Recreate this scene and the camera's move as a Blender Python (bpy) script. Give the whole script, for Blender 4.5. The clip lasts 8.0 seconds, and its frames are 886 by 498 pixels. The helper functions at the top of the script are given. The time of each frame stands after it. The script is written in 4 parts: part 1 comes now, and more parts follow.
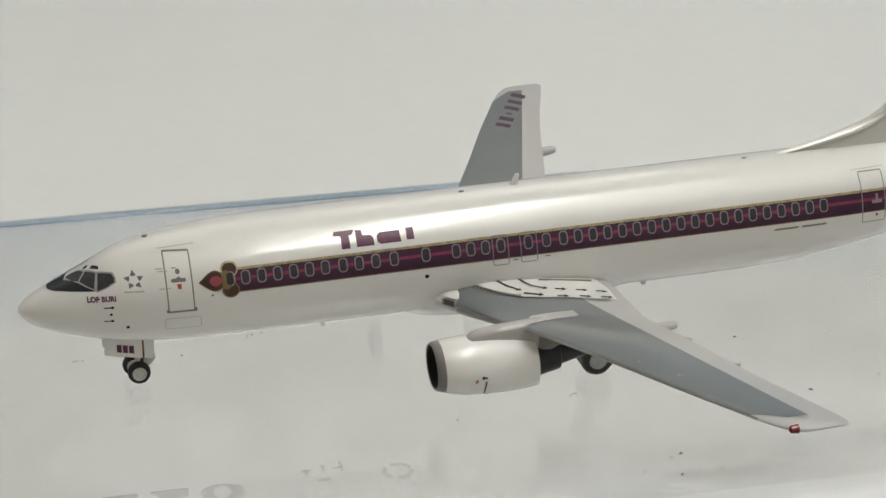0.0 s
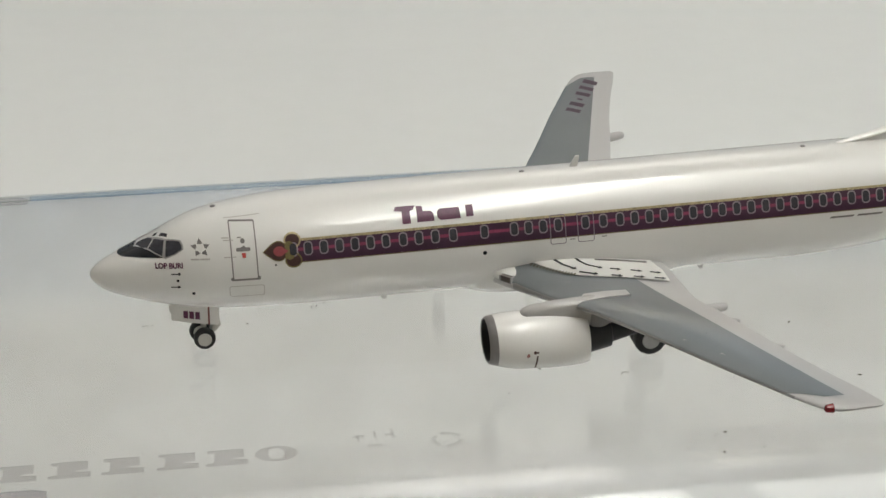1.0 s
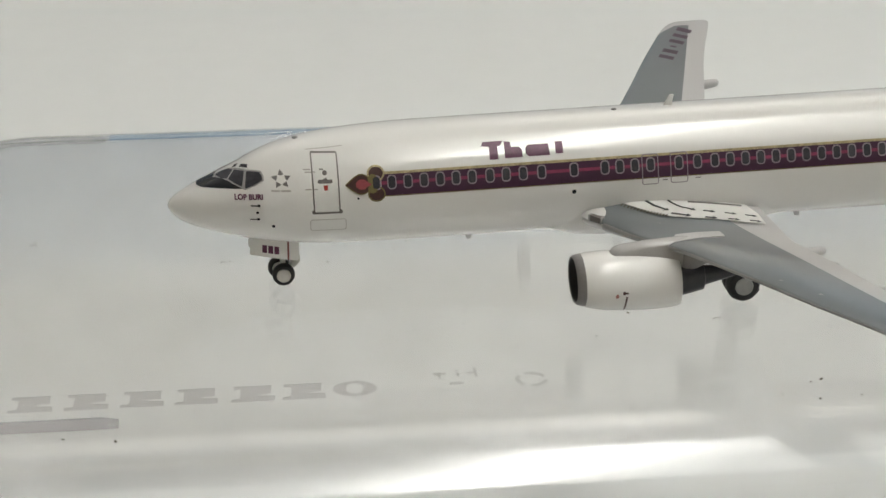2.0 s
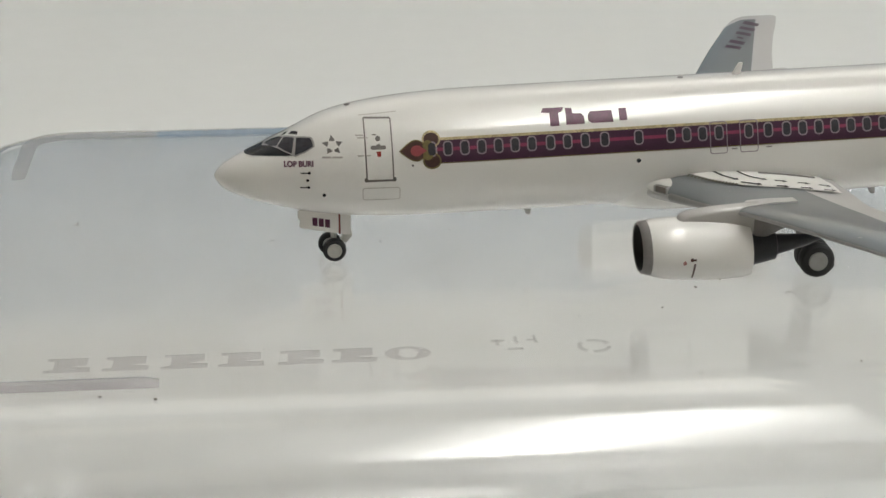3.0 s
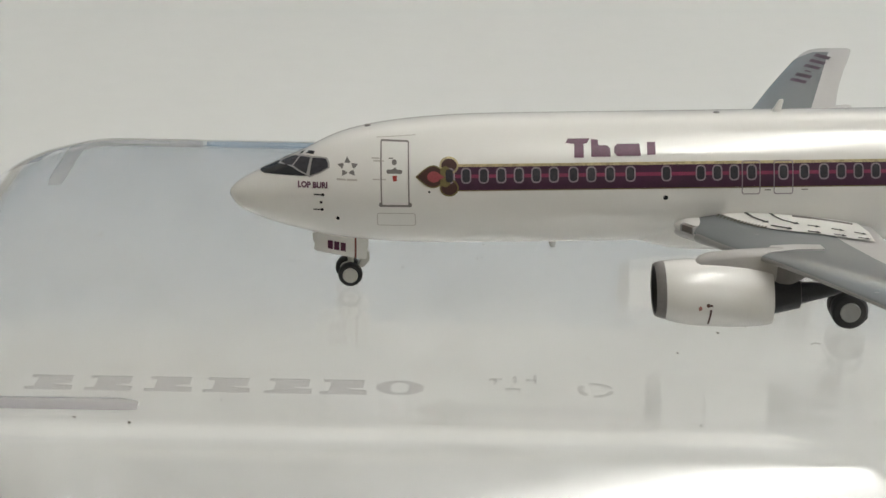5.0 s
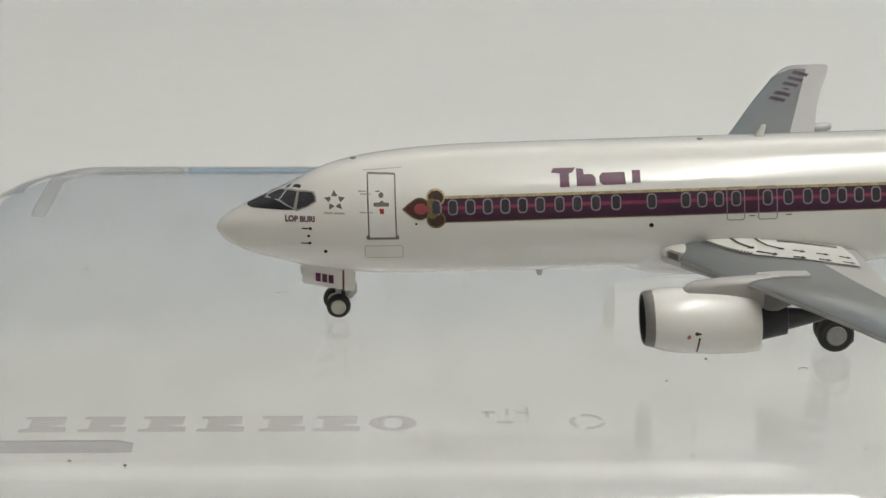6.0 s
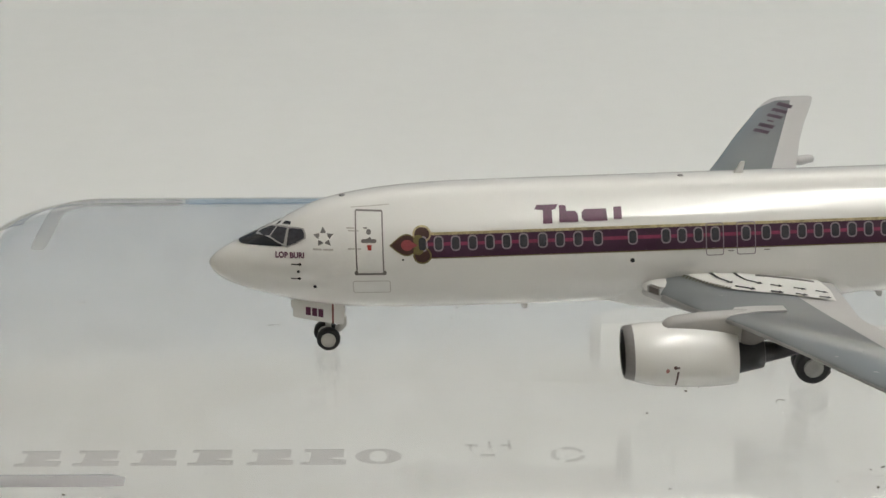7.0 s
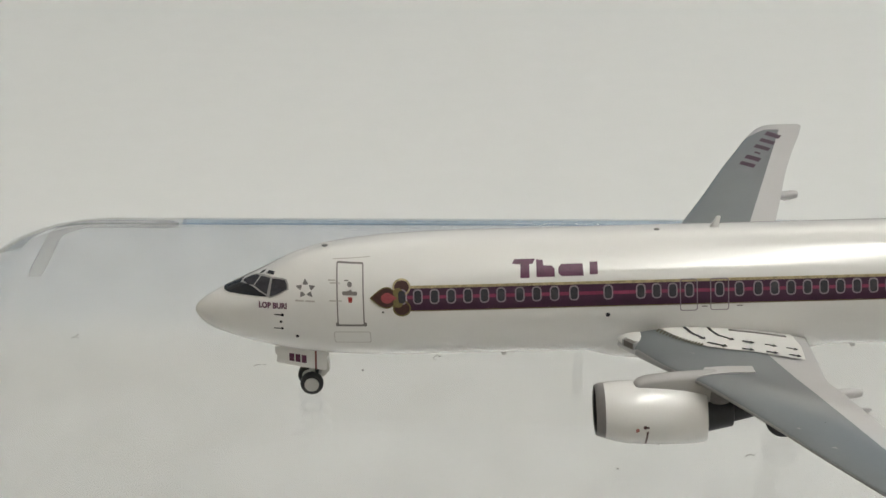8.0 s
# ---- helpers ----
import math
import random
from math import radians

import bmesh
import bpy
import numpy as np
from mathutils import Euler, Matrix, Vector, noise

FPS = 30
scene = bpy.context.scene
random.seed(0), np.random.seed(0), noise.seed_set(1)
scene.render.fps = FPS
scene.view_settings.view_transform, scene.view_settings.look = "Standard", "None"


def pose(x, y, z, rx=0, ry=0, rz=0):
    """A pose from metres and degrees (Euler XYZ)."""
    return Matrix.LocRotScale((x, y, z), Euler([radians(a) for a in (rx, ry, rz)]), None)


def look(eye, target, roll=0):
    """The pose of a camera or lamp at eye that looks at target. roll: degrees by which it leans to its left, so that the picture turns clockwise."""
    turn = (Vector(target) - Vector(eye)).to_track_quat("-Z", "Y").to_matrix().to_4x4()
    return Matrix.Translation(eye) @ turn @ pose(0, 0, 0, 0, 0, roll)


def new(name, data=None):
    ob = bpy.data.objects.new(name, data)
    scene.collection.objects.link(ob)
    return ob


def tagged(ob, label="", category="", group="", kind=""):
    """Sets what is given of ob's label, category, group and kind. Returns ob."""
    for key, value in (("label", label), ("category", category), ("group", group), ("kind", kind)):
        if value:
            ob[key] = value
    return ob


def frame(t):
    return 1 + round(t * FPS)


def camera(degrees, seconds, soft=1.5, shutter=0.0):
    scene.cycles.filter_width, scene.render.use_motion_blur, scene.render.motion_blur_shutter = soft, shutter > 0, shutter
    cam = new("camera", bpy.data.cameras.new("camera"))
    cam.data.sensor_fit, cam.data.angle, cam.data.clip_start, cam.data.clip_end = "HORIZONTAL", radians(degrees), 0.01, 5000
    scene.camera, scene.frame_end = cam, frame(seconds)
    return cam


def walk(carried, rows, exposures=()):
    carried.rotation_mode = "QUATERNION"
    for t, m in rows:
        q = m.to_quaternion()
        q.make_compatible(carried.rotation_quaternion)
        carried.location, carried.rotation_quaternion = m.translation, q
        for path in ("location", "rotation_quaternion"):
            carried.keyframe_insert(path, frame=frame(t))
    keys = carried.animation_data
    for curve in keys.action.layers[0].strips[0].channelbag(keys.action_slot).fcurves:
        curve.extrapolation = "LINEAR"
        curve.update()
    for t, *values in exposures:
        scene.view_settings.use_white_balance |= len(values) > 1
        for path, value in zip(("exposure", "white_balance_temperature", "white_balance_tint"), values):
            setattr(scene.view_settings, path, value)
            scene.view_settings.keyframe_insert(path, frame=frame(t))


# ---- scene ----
# All sizes below are centimetres of a 1:400 model; U turns them into metres.
U = 0.01
cam = camera(24.5, 8.0)
PATH = [
    (0, (-0.026, -14.558, 6.909), (0.387, -12.751, 6.157), -0.4),
    (0.3, (-0.087, -14.534, 6.908), (0.333, -12.729, 6.156), -0.3),
    (0.5, (-0.115, -14.589, 6.924), (0.298, -12.782, 6.171), -0.3),
    (0.7, (0.092, -14.715, 6.931), (0.465, -12.900, 6.177), -0.3),
    (0.8, (0.205, -14.895, 6.924), (0.544, -13.074, 6.170), -0.2),
    (1, (0.310, -15.071, 6.914), (0.613, -13.244, 6.160), -0.1),
    (1.2, (0.186, -15.335, 6.911), (0.478, -13.506, 6.155), -0.5),
    (1.5, (0.221, -15.345, 6.856), (0.511, -13.513, 6.109), -0.3),
    (1.7, (0.334, -15.108, 6.614), (0.592, -13.276, 5.855), 0.3),
    (1.8, (0.360, -14.984, 6.531), (0.604, -13.154, 5.764), 0.4),
    (2, (0.288, -14.779, 6.299), (0.516, -12.941, 5.542), 0.3),
    (2.1, (0.165, -14.775, 6.114), (0.386, -12.928, 5.380), 0.4),
    (2.2, (0.102, -14.731, 5.930), (0.322, -12.880, 5.205), 0.5),
    (3.3, (0.545, -14.452, 4.985), (0.700, -12.563, 4.346), 0.2),
    (3.5, (0.749, -14.403, 4.969), (0.889, -12.514, 4.325), 0.8),
    (3.8, (1.096, -14.312, 4.844), (1.176, -12.415, 4.217), 1.2),
    (4, (1.366, -14.234, 4.816), (1.403, -12.334, 4.194), 1.4),
    (4.2, (1.464, -14.081, 5.077), (1.476, -12.191, 4.424), 1.5),
    (5.3, (1.462, -14.006, 5.062), (1.476, -12.112, 4.420), 0.9),
    (5.5, (1.405, -14.001, 5.036), (1.425, -12.106, 4.399), 0.7),
    (5.8, (1.323, -14.009, 5.277), (1.360, -12.118, 4.625), 0.4),
    (6, (1.315, -13.979, 5.367), (1.356, -12.091, 4.709), 0.3),
    (6.2, (1.357, -13.935, 5.472), (1.400, -12.051, 4.803), 0.2),
    (6.3, (1.379, -13.973, 5.507), (1.420, -12.090, 4.835), 0.3),
    (6.4, (1.379, -13.992, 5.570), (1.419, -12.109, 4.896), 0.2),
    (6.5, (1.418, -14.040, 5.681), (1.456, -12.156, 5.010), -0.1),
    (6.8, (1.411, -14.113, 5.681), (1.453, -12.226, 5.018), -0.1),
    (7, (1.503, -14.254, 5.678), (1.531, -12.363, 5.026), 0.0),
    (7.2, (1.540, -14.444, 5.691), (1.566, -12.549, 5.052), -0.2),
    (7.5, (1.692, -14.566, 5.959), (1.701, -12.675, 5.308), -0.2),
    (7.7, (1.830, -14.327, 6.465), (1.826, -12.452, 5.770), 0.0),
    (7.9, (1.894, -14.222, 6.756), (1.884, -12.361, 6.023), -0.1),
    (8, (1.926, -14.188, 6.747), (1.917, -12.327, 6.014), 0.1),
]
walk(cam, [(t, look(Vector(e) * U, Vector(g) * U, r)) for t, e, g, r in PATH])

# ---- light ----
world = bpy.data.worlds.new("room_air")
scene.world = world
world.use_nodes = True
world.node_tree.nodes["Background"].inputs[0].default_value = (0.46, 0.72, 1.0, 1)
world.node_tree.nodes["Background"].inputs[1].default_value = 0.22
scene.view_settings.exposure = 0.0


# ---- materials ----
def mat(name, colour, rough=0.4, metal=0.0, spots=0.0, spot_size=1.0, grain=0.0, grain_size=0.05, rough_var=0.0,
        coat=0.0, bump=0.0, coat_rough=0.15, peel=0.0, peel_size=0.045):
    """Principled surface; spots and grain are sizes in cm of two scales of colour change."""
    m = bpy.data.materials.new(name)
    m.use_nodes = True
    nt = m.node_tree
    b = nt.nodes["Principled BSDF"]
    b.inputs["Base Color"].default_value = (*colour, 1)
    b.inputs["Roughness"].default_value = rough
    b.inputs["Metallic"].default_value = metal
    b.inputs["Coat Weight"].default_value = coat
    b.inputs["Coat Roughness"].default_value = coat_rough
    tc = nt.nodes.new("ShaderNodeTexCoord")

    def tex(size, detail):
        n = nt.nodes.new("ShaderNodeTexNoise")
        n.inputs["Scale"].default_value = 1.0 / (size * U)
        n.inputs["Detail"].default_value = detail
        nt.links.new(tc.outputs["Object"], n.inputs["Vector"])
        return n

    def span(src, lo, hi):
        r = nt.nodes.new("ShaderNodeMapRange")
        r.inputs["From Min"].default_value, r.inputs["From Max"].default_value = 0.15, 0.85
        r.inputs["To Min"].default_value, r.inputs["To Max"].default_value = lo, hi
        nt.links.new(src, r.inputs["Value"])
        return r.outputs["Result"]

    big, small = tex(spot_size, 3), tex(grain_size, 4)
    if spots or grain:
        mul = nt.nodes.new("ShaderNodeMath")
        mul.operation = "MULTIPLY"
        nt.links.new(span(big.outputs["Fac"], 1 - spots, 1 + spots * 0.4), mul.inputs[0])
        nt.links.new(span(small.outputs["Fac"], 1 - grain, 1 + grain * 0.4), mul.inputs[1])
        mix = nt.nodes.new("ShaderNodeMix")
        mix.data_type, mix.blend_type = "RGBA", "MULTIPLY"
        mix.inputs["Factor"].default_value = 1.0
        mix.inputs[6].default_value = (*colour, 1)
        nt.links.new(mul.outputs[0], mix.inputs[7])
        nt.links.new(mix.outputs[2], b.inputs["Base Color"])
    if rough_var:
        nt.links.new(span(big.outputs["Fac"], max(0.0, rough - rough_var), rough + rough_var), b.inputs["Roughness"])
    if bump:
        bn = nt.nodes.new("ShaderNodeBump")
        bn.inputs["Strength"].default_value = bump
        bn.inputs["Distance"].default_value = 0.004 * U
        nt.links.new(small.outputs["Fac"], bn.inputs["Height"])
        nt.links.new(bn.outputs["Normal"], b.inputs["Normal"])
    if peel:
        orange, pn = tex(peel_size, 2), nt.nodes.new("ShaderNodeBump")
        pn.inputs["Strength"].default_value, pn.inputs["Distance"].default_value = peel, 0.01 * U
        nt.links.new(orange.outputs["Fac"], pn.inputs["Height"])
        nt.links.new(pn.outputs["Normal"], b.inputs["Coat Normal"])
    return m


def clear(name, colour, rough, gloss=1.0, size=0.6, wave=0.0, smudge=0.0):
    """Thin clear plastic: light passes straight through, the gloss grows towards grazing angles."""
    m = bpy.data.materials.new(name)
    m.use_nodes = True
    nt = m.node_tree
    nt.nodes.clear()
    out, mix = nt.nodes.new("ShaderNodeOutputMaterial"), nt.nodes.new("ShaderNodeMixShader")
    see, shine = nt.nodes.new("ShaderNodeBsdfTransparent"), nt.nodes.new("ShaderNodeBsdfGlossy")
    see.inputs["Color"].default_value = (*colour, 1)
    shine.inputs["Color"].default_value = (0.97, 0.98, 1.0, 1)
    lw = nt.nodes.new("ShaderNodeLayerWeight")
    lw.inputs["Blend"].default_value = 0.5
    power, scale = nt.nodes.new("ShaderNodeMath"), nt.nodes.new("ShaderNodeMath")
    power.operation, scale.operation = "POWER", "MULTIPLY_ADD"
    power.inputs[1].default_value = 5.0
    scale.inputs[1].default_value, scale.inputs[2].default_value = 0.95 * gloss, 0.05 * gloss
    nt.links.new(lw.outputs["Facing"], power.inputs[0])
    nt.links.new(power.outputs[0], scale.inputs[0])
    nt.links.new(scale.outputs[0], mix.inputs["Fac"])
    tc, nz, mr = nt.nodes.new("ShaderNodeTexCoord"), nt.nodes.new("ShaderNodeTexNoise"), nt.nodes.new("ShaderNodeMapRange")
    nz.inputs["Scale"].default_value, nz.inputs["Detail"].default_value = 1.0 / (size * U), 3.0
    mr.inputs["From Min"].default_value, mr.inputs["From Max"].default_value = 0.3, 0.7
    mr.inputs["To Min"].default_value, mr.inputs["To Max"].default_value = rough * 0.6, rough * 1.4
    nt.links.new(tc.outputs["Object"], nz.inputs["Vector"])
    nt.links.new(nz.outputs["Fac"], mr.inputs["Value"])
    nt.links.new(mr.outputs["Result"], shine.inputs["Roughness"])
    if wave:
        bn = nt.nodes.new("ShaderNodeBump")
        bn.inputs["Strength"].default_value, bn.inputs["Distance"].default_value = wave, 0.01 * U
        nt.links.new(nz.outputs["Fac"], bn.inputs["Height"])
        nt.links.new(bn.outputs["Normal"], shine.inputs["Normal"])
    nt.links.new(see.outputs[0], mix.inputs[1])
    nt.links.new(shine.outputs[0], mix.inputs[2])
    last = mix
    if smudge:
        film, blot, film_mix = nt.nodes.new("ShaderNodeBsdfDiffuse"), nt.nodes.new("ShaderNodeTexNoise"), nt.nodes.new("ShaderNodeMixShader")
        film.inputs["Color"].default_value = (0.72, 0.71, 0.68, 1)
        blot.inputs["Scale"].default_value, blot.inputs["Detail"].default_value, blot.inputs["Distortion"].default_value = 1.0 / (1.1 * U), 5.0, 0.6
        cover = nt.nodes.new("ShaderNodeMapRange")
        cover.inputs["From Min"].default_value, cover.inputs["From Max"].default_value = 0.45, 0.75
        cover.inputs["To Min"].default_value, cover.inputs["To Max"].default_value = 0.0, smudge
        nt.links.new(tc.outputs["Object"], blot.inputs["Vector"])
        nt.links.new(blot.outputs["Fac"], cover.inputs["Value"])
        nt.links.new(cover.outputs["Result"], film_mix.inputs["Fac"])
        nt.links.new(mix.outputs[0], film_mix.inputs[1])
        nt.links.new(film.outputs[0], film_mix.inputs[2])
        last = film_mix
    nt.links.new(last.outputs[0], out.inputs["Surface"])
    return m


def glowing(name, colour, peak, along, across, slant=0.0):
    """A lamp's diffuser; along and across are (share of the length, share of the glow) rows, across slants along the length."""
    m = bpy.data.materials.new(name)
    m.use_nodes = True
    nt = m.node_tree
    nt.nodes.clear()
    out, em = nt.nodes.new("ShaderNodeOutputMaterial"), nt.nodes.new("ShaderNodeEmission")
    em.inputs["Color"].default_value = (*colour, 1)
    tc, sep = nt.nodes.new("ShaderNodeTexCoord"), nt.nodes.new("ShaderNodeSeparateXYZ")
    nt.links.new(tc.outputs["Generated"], sep.inputs[0])
    lean = nt.nodes.new("ShaderNodeMath")
    lean.operation = "MULTIPLY_ADD"
    lean.inputs[1].default_value = -slant
    nt.links.new(sep.outputs[1], lean.inputs[0])
    nt.links.new(sep.outputs[0], lean.inputs[2])
    both = nt.nodes.new("ShaderNodeMath")
    both.operation = "MULTIPLY"
    for k, rows, source in ((0, across, lean.outputs[0]), (1, along, sep.outputs[1])):
        ramp = nt.nodes.new("ShaderNodeValToRGB")
        ramp.color_ramp.interpolation = "EASE"
        stops = ramp.color_ramp.elements
        while len(stops) < len(rows):
            stops.new(0.5)
        for stop, (at, glow) in zip(stops, rows):
            stop.position, stop.color = at, (glow, glow, glow, 1)
        nt.links.new(source, ramp.inputs[0])
        nt.links.new(ramp.outputs[0], both.inputs[k])
    strong = nt.nodes.new("ShaderNodeMath")
    strong.operation = "MULTIPLY"
    strong.inputs[1].default_value = peak
    nt.links.new(both.outputs[0], strong.inputs[0])
    nt.links.new(strong.outputs[0], em.inputs["Strength"])
    nt.links.new(em.outputs[0], out.inputs["Surface"])
    return m


WHITE = mat("white_gloss_paint", (0.797, 0.787, 0.772), 0.36, spots=0.02, spot_size=0.8, grain=0.015, grain_size=0.02, rough_var=0.03, coat=1.0, bump=0.05, coat_rough=0.045, peel=0.06)
WARM = mat("nacelle_white_paint", (0.797, 0.787, 0.772), 0.5, spots=0.02, spot_size=0.3, grain=0.02, grain_size=0.02, coat=0.9, bump=0.04, coat_rough=0.05, peel=0.06)
LIGHT_GREY = mat("light_grey_paint", (0.54, 0.53, 0.535), 0.42, spots=0.03, spot_size=0.4, grain=0.03, grain_size=0.02, bump=0.05, coat=0.5, coat_rough=0.1)
PANEL_GREY = mat("blue_grey_panel_paint", (0.196, 0.214, 0.231), 0.33, spots=0.14, spot_size=0.35, grain=0.05, grain_size=0.02, rough_var=0.08, coat=0.8, bump=0.06)
# shade on the light grey wing edge as colour; also the landing lamp's plate
EDGE_GREY = mat("mid_grey_shade_and_plate", (0.33, 0.325, 0.325), 0.4, spots=0.08, spot_size=0.3, grain=0.05, grain_size=0.02, coat=0.3)
PYLON_GREY = mat("pylon_grey_paint", (0.46, 0.45, 0.445), 0.42, spots=0.03, spot_size=0.3, grain=0.03, grain_size=0.02, coat=1.0, coat_rough=0.045, peel=0.04)
DARK_LINE = mat("panel_line_ink", (0.22, 0.205, 0.20), 0.4, grain=0.2, grain_size=0.015)
PALE_LINE = mat("pale_line_ink", (0.52, 0.485, 0.47), 0.4, grain=0.15, grain_size=0.015)
BLACK = mat("black_ink", (0.026, 0.028, 0.034), 0.25, spots=0.2, spot_size=0.05)
GLASS_INK = mat("dark_window_ink", (0.060, 0.060, 0.072), 0.25, spots=0.3, spot_size=0.06, grain=0.25, grain_size=0.015)
FRAME_INK = mat("grey_frame_ink", (0.33, 0.32, 0.32), 0.4, grain=0.2, grain_size=0.012)
WINDOW_FRAME = mat("window_frame_ink", (0.31, 0.265, 0.30), 0.38, grain=0.25, grain_size=0.012)
PURPLE = mat("purple_stripe_ink", (0.058, 0.016, 0.047), 0.3, spots=0.3, spot_size=0.15, grain=0.35, grain_size=0.012)
PURPLE_TEXT = mat("purple_lettering_ink", (0.12, 0.022, 0.075), 0.35, spots=0.3, spot_size=0.05, grain=0.4, grain_size=0.012)
PINK = mat("magenta_line_ink", (0.27, 0.042, 0.10), 0.35, spots=0.3, spot_size=0.08, grain=0.3, grain_size=0.012)
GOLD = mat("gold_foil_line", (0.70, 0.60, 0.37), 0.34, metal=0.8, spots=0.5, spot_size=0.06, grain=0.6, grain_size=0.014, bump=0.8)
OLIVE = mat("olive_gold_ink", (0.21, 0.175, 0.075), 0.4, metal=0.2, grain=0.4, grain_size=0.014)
HATCH_INK = mat("dark_olive_ink", (0.085, 0.08, 0.045), 0.4, grain=0.3, grain_size=0.014)
MAROON = mat("maroon_ink", (0.066, 0.028, 0.026), 0.4, grain=0.4, grain_size=0.014)
ROSE = mat("faded_rose_ink", (0.36, 0.15, 0.13), 0.4, grain=0.4, grain_size=0.014)
DULL_RED = mat("dull_red_ink", (0.20, 0.05, 0.045), 0.4, grain=0.3, grain_size=0.014)
RED = mat("red_ink", (0.48, 0.07, 0.06), 0.4, grain=0.3, grain_size=0.014)
CORAL = mat("coral_ink", (0.34, 0.075, 0.085), 0.4, grain=0.3, grain_size=0.014)
RED_LENS = mat("red_lamp_paint", (0.19, 0.008, 0.014), 0.2, coat=0.4)
RUBBER = mat("black_rubber", (0.024, 0.024, 0.026), 0.55, spots=0.2, spot_size=0.04, grain=0.3, grain_size=0.012, bump=0.2)
HUB = mat("hub_grey_paint", (0.56, 0.55, 0.52), 0.45, spots=0.1, spot_size=0.04)
MAIN_HUB = mat("dull_hub_grey", (0.33, 0.33, 0.32), 0.5, spots=0.15, spot_size=0.04)
LAMP_BROWN = mat("lamp_brown_paint", (0.12, 0.10, 0.088), 0.3, spots=0.3, spot_size=0.05, coat=0.6)
LIP = mat("intake_lip_grey", (0.25, 0.24, 0.24), 0.38, metal=0.4, spots=0.15, spot_size=0.06, grain=0.15, grain_size=0.012, bump=0.1)
INTAKE = mat("intake_black", (0.012, 0.012, 0.013), 0.5)
EXHAUST = mat("exhaust_dark_grey", (0.046, 0.047, 0.053), 0.42, metal=0.3, spots=0.25, spot_size=0.06, grain=0.2, grain_size=0.012, bump=0.15)
SILVER = mat("polished_silver_edge", (0.90, 0.89, 0.87), 0.36, metal=0.75, spots=0.06, spot_size=0.1)
WALKWAY = mat("walkway_white", (0.76, 0.75, 0.725), 0.4, spots=0.03, spot_size=0.2, grain=0.03, grain_size=0.015)
FIN = mat("fin_pearl_grey", (0.70, 0.69, 0.67), 0.3, spots=0.03, spot_size=0.3, grain=0.03, grain_size=0.02)
PLASTIC = clear("clear_plastic", (0.992, 0.991, 0.990), 0.085, size=1.4, wave=0.14, smudge=0.03)
PALE_FROST = clear("pale_frosted_plastic", (0.94, 0.935, 0.93), 0.45, 0.4)
RIM_BLUE = clear("thick_rim_plastic", (0.77, 0.83, 0.89), 0.12, 0.2)
RIM_PALE = clear("pale_rim_plastic", (0.93, 0.935, 0.935), 0.3, 0.4)
FROST = clear("frosted_plastic", (0.87, 0.857, 0.872), 0.4, 0.9)
WORN_EMBOSS = clear("worn_embossed_plastic", (0.915, 0.91, 0.915), 0.35, 0.3)
EMBOSS = clear("embossed_plastic", (0.875, 0.865, 0.878), 0.3, 0.3)
DUST = mat("dark_dust", (0.10, 0.088, 0.075), 0.8, grain=0.3, grain_size=0.01)
TABLE = mat("cream_white_laminate", (0.764, 0.778, 0.779), 0.5, spots=0.03, spot_size=9.0, grain=0.02, grain_size=0.6, rough_var=0.05)
WALL = mat("cream_side_wall_paint", (0.60, 0.575, 0.51), 0.8, spots=0.03, spot_size=40.0, grain=0.02, grain_size=2.0)
PALE_WALL = mat("cream_wall_paint", (0.62, 0.60, 0.54), 0.8, spots=0.03, spot_size=40.0, grain=0.02, grain_size=2.0)
CEIL = mat("white_ceiling_paint", (0.84, 0.79, 0.70), 0.85, spots=0.02, spot_size=40.0, grain=0.02, grain_size=2.0)
FLOOR = mat("pale_wood_floor", (0.38, 0.30, 0.21), 0.5, spots=0.15, spot_size=20.0, grain=0.1, grain_size=1.0)
WINDOW_PAINT = mat("white_window_paint", (0.75, 0.75, 0.74), 0.4, grain=0.02, grain_size=1.0)
PANE = clear("window_glass", (0.97, 0.98, 0.98), 0.02)
DIFFUSER = glowing("glowing_lamp_diffuser", (1.0, 0.975, 0.905), 17.4, ((0.0, 0.6), (0.03, 1.0), (0.97, 1.0), (1.0, 0.7)),
                   ((0.0, 0.01), (0.22, 0.045), (0.30, 0.22), (0.36, 0.66), (0.395, 1.0), (0.425, 1.0), (0.50, 0.27), (0.62, 0.11), (1.0, 0.03)), 0.14)
DIM_DIFFUSER = glowing("dim_lamp_diffuser", (1.0, 0.955, 0.865), 2.6, ((0.0, 0.05), (0.25, 0.40), (0.50, 1.0), (0.75, 1.0), (1.0, 0.25)),
                       ((0.0, 0.25), (0.30, 0.45), (0.70, 0.55), (0.88, 1.0), (0.985, 1.0), (1.0, 0.5)))
# added fill glow for general brightness, not a known lamp
FILL_DIFFUSER = glowing("soft_fill_diffuser", (0.945, 0.985, 0.97), 14.6, ((0.0, 0.0), (0.35, 0.8), (0.65, 0.8), (1.0, 0.0)), ((0.0, 0.0), (0.45, 0.6), (0.75, 1.0), (1.0, 0.2)))
LAMP_HOUSING = mat("white_lamp_housing", (0.75, 0.75, 0.74), 0.4, grain=0.02, grain_size=1.0)


# ---- mesh helpers ----
def mesh_of(name, bm, smooth=True):
    bmesh.ops.recalc_face_normals(bm, faces=bm.faces)
    me = bpy.data.meshes.new(name)
    for v in bm.verts:
        v.co *= U
    bm.to_mesh(me)
    bm.free()
    if smooth:
        me.polygons.foreach_set("use_smooth", [True] * len(me.polygons))
        me.set_sharp_from_angle(angle=radians(35))
    return me


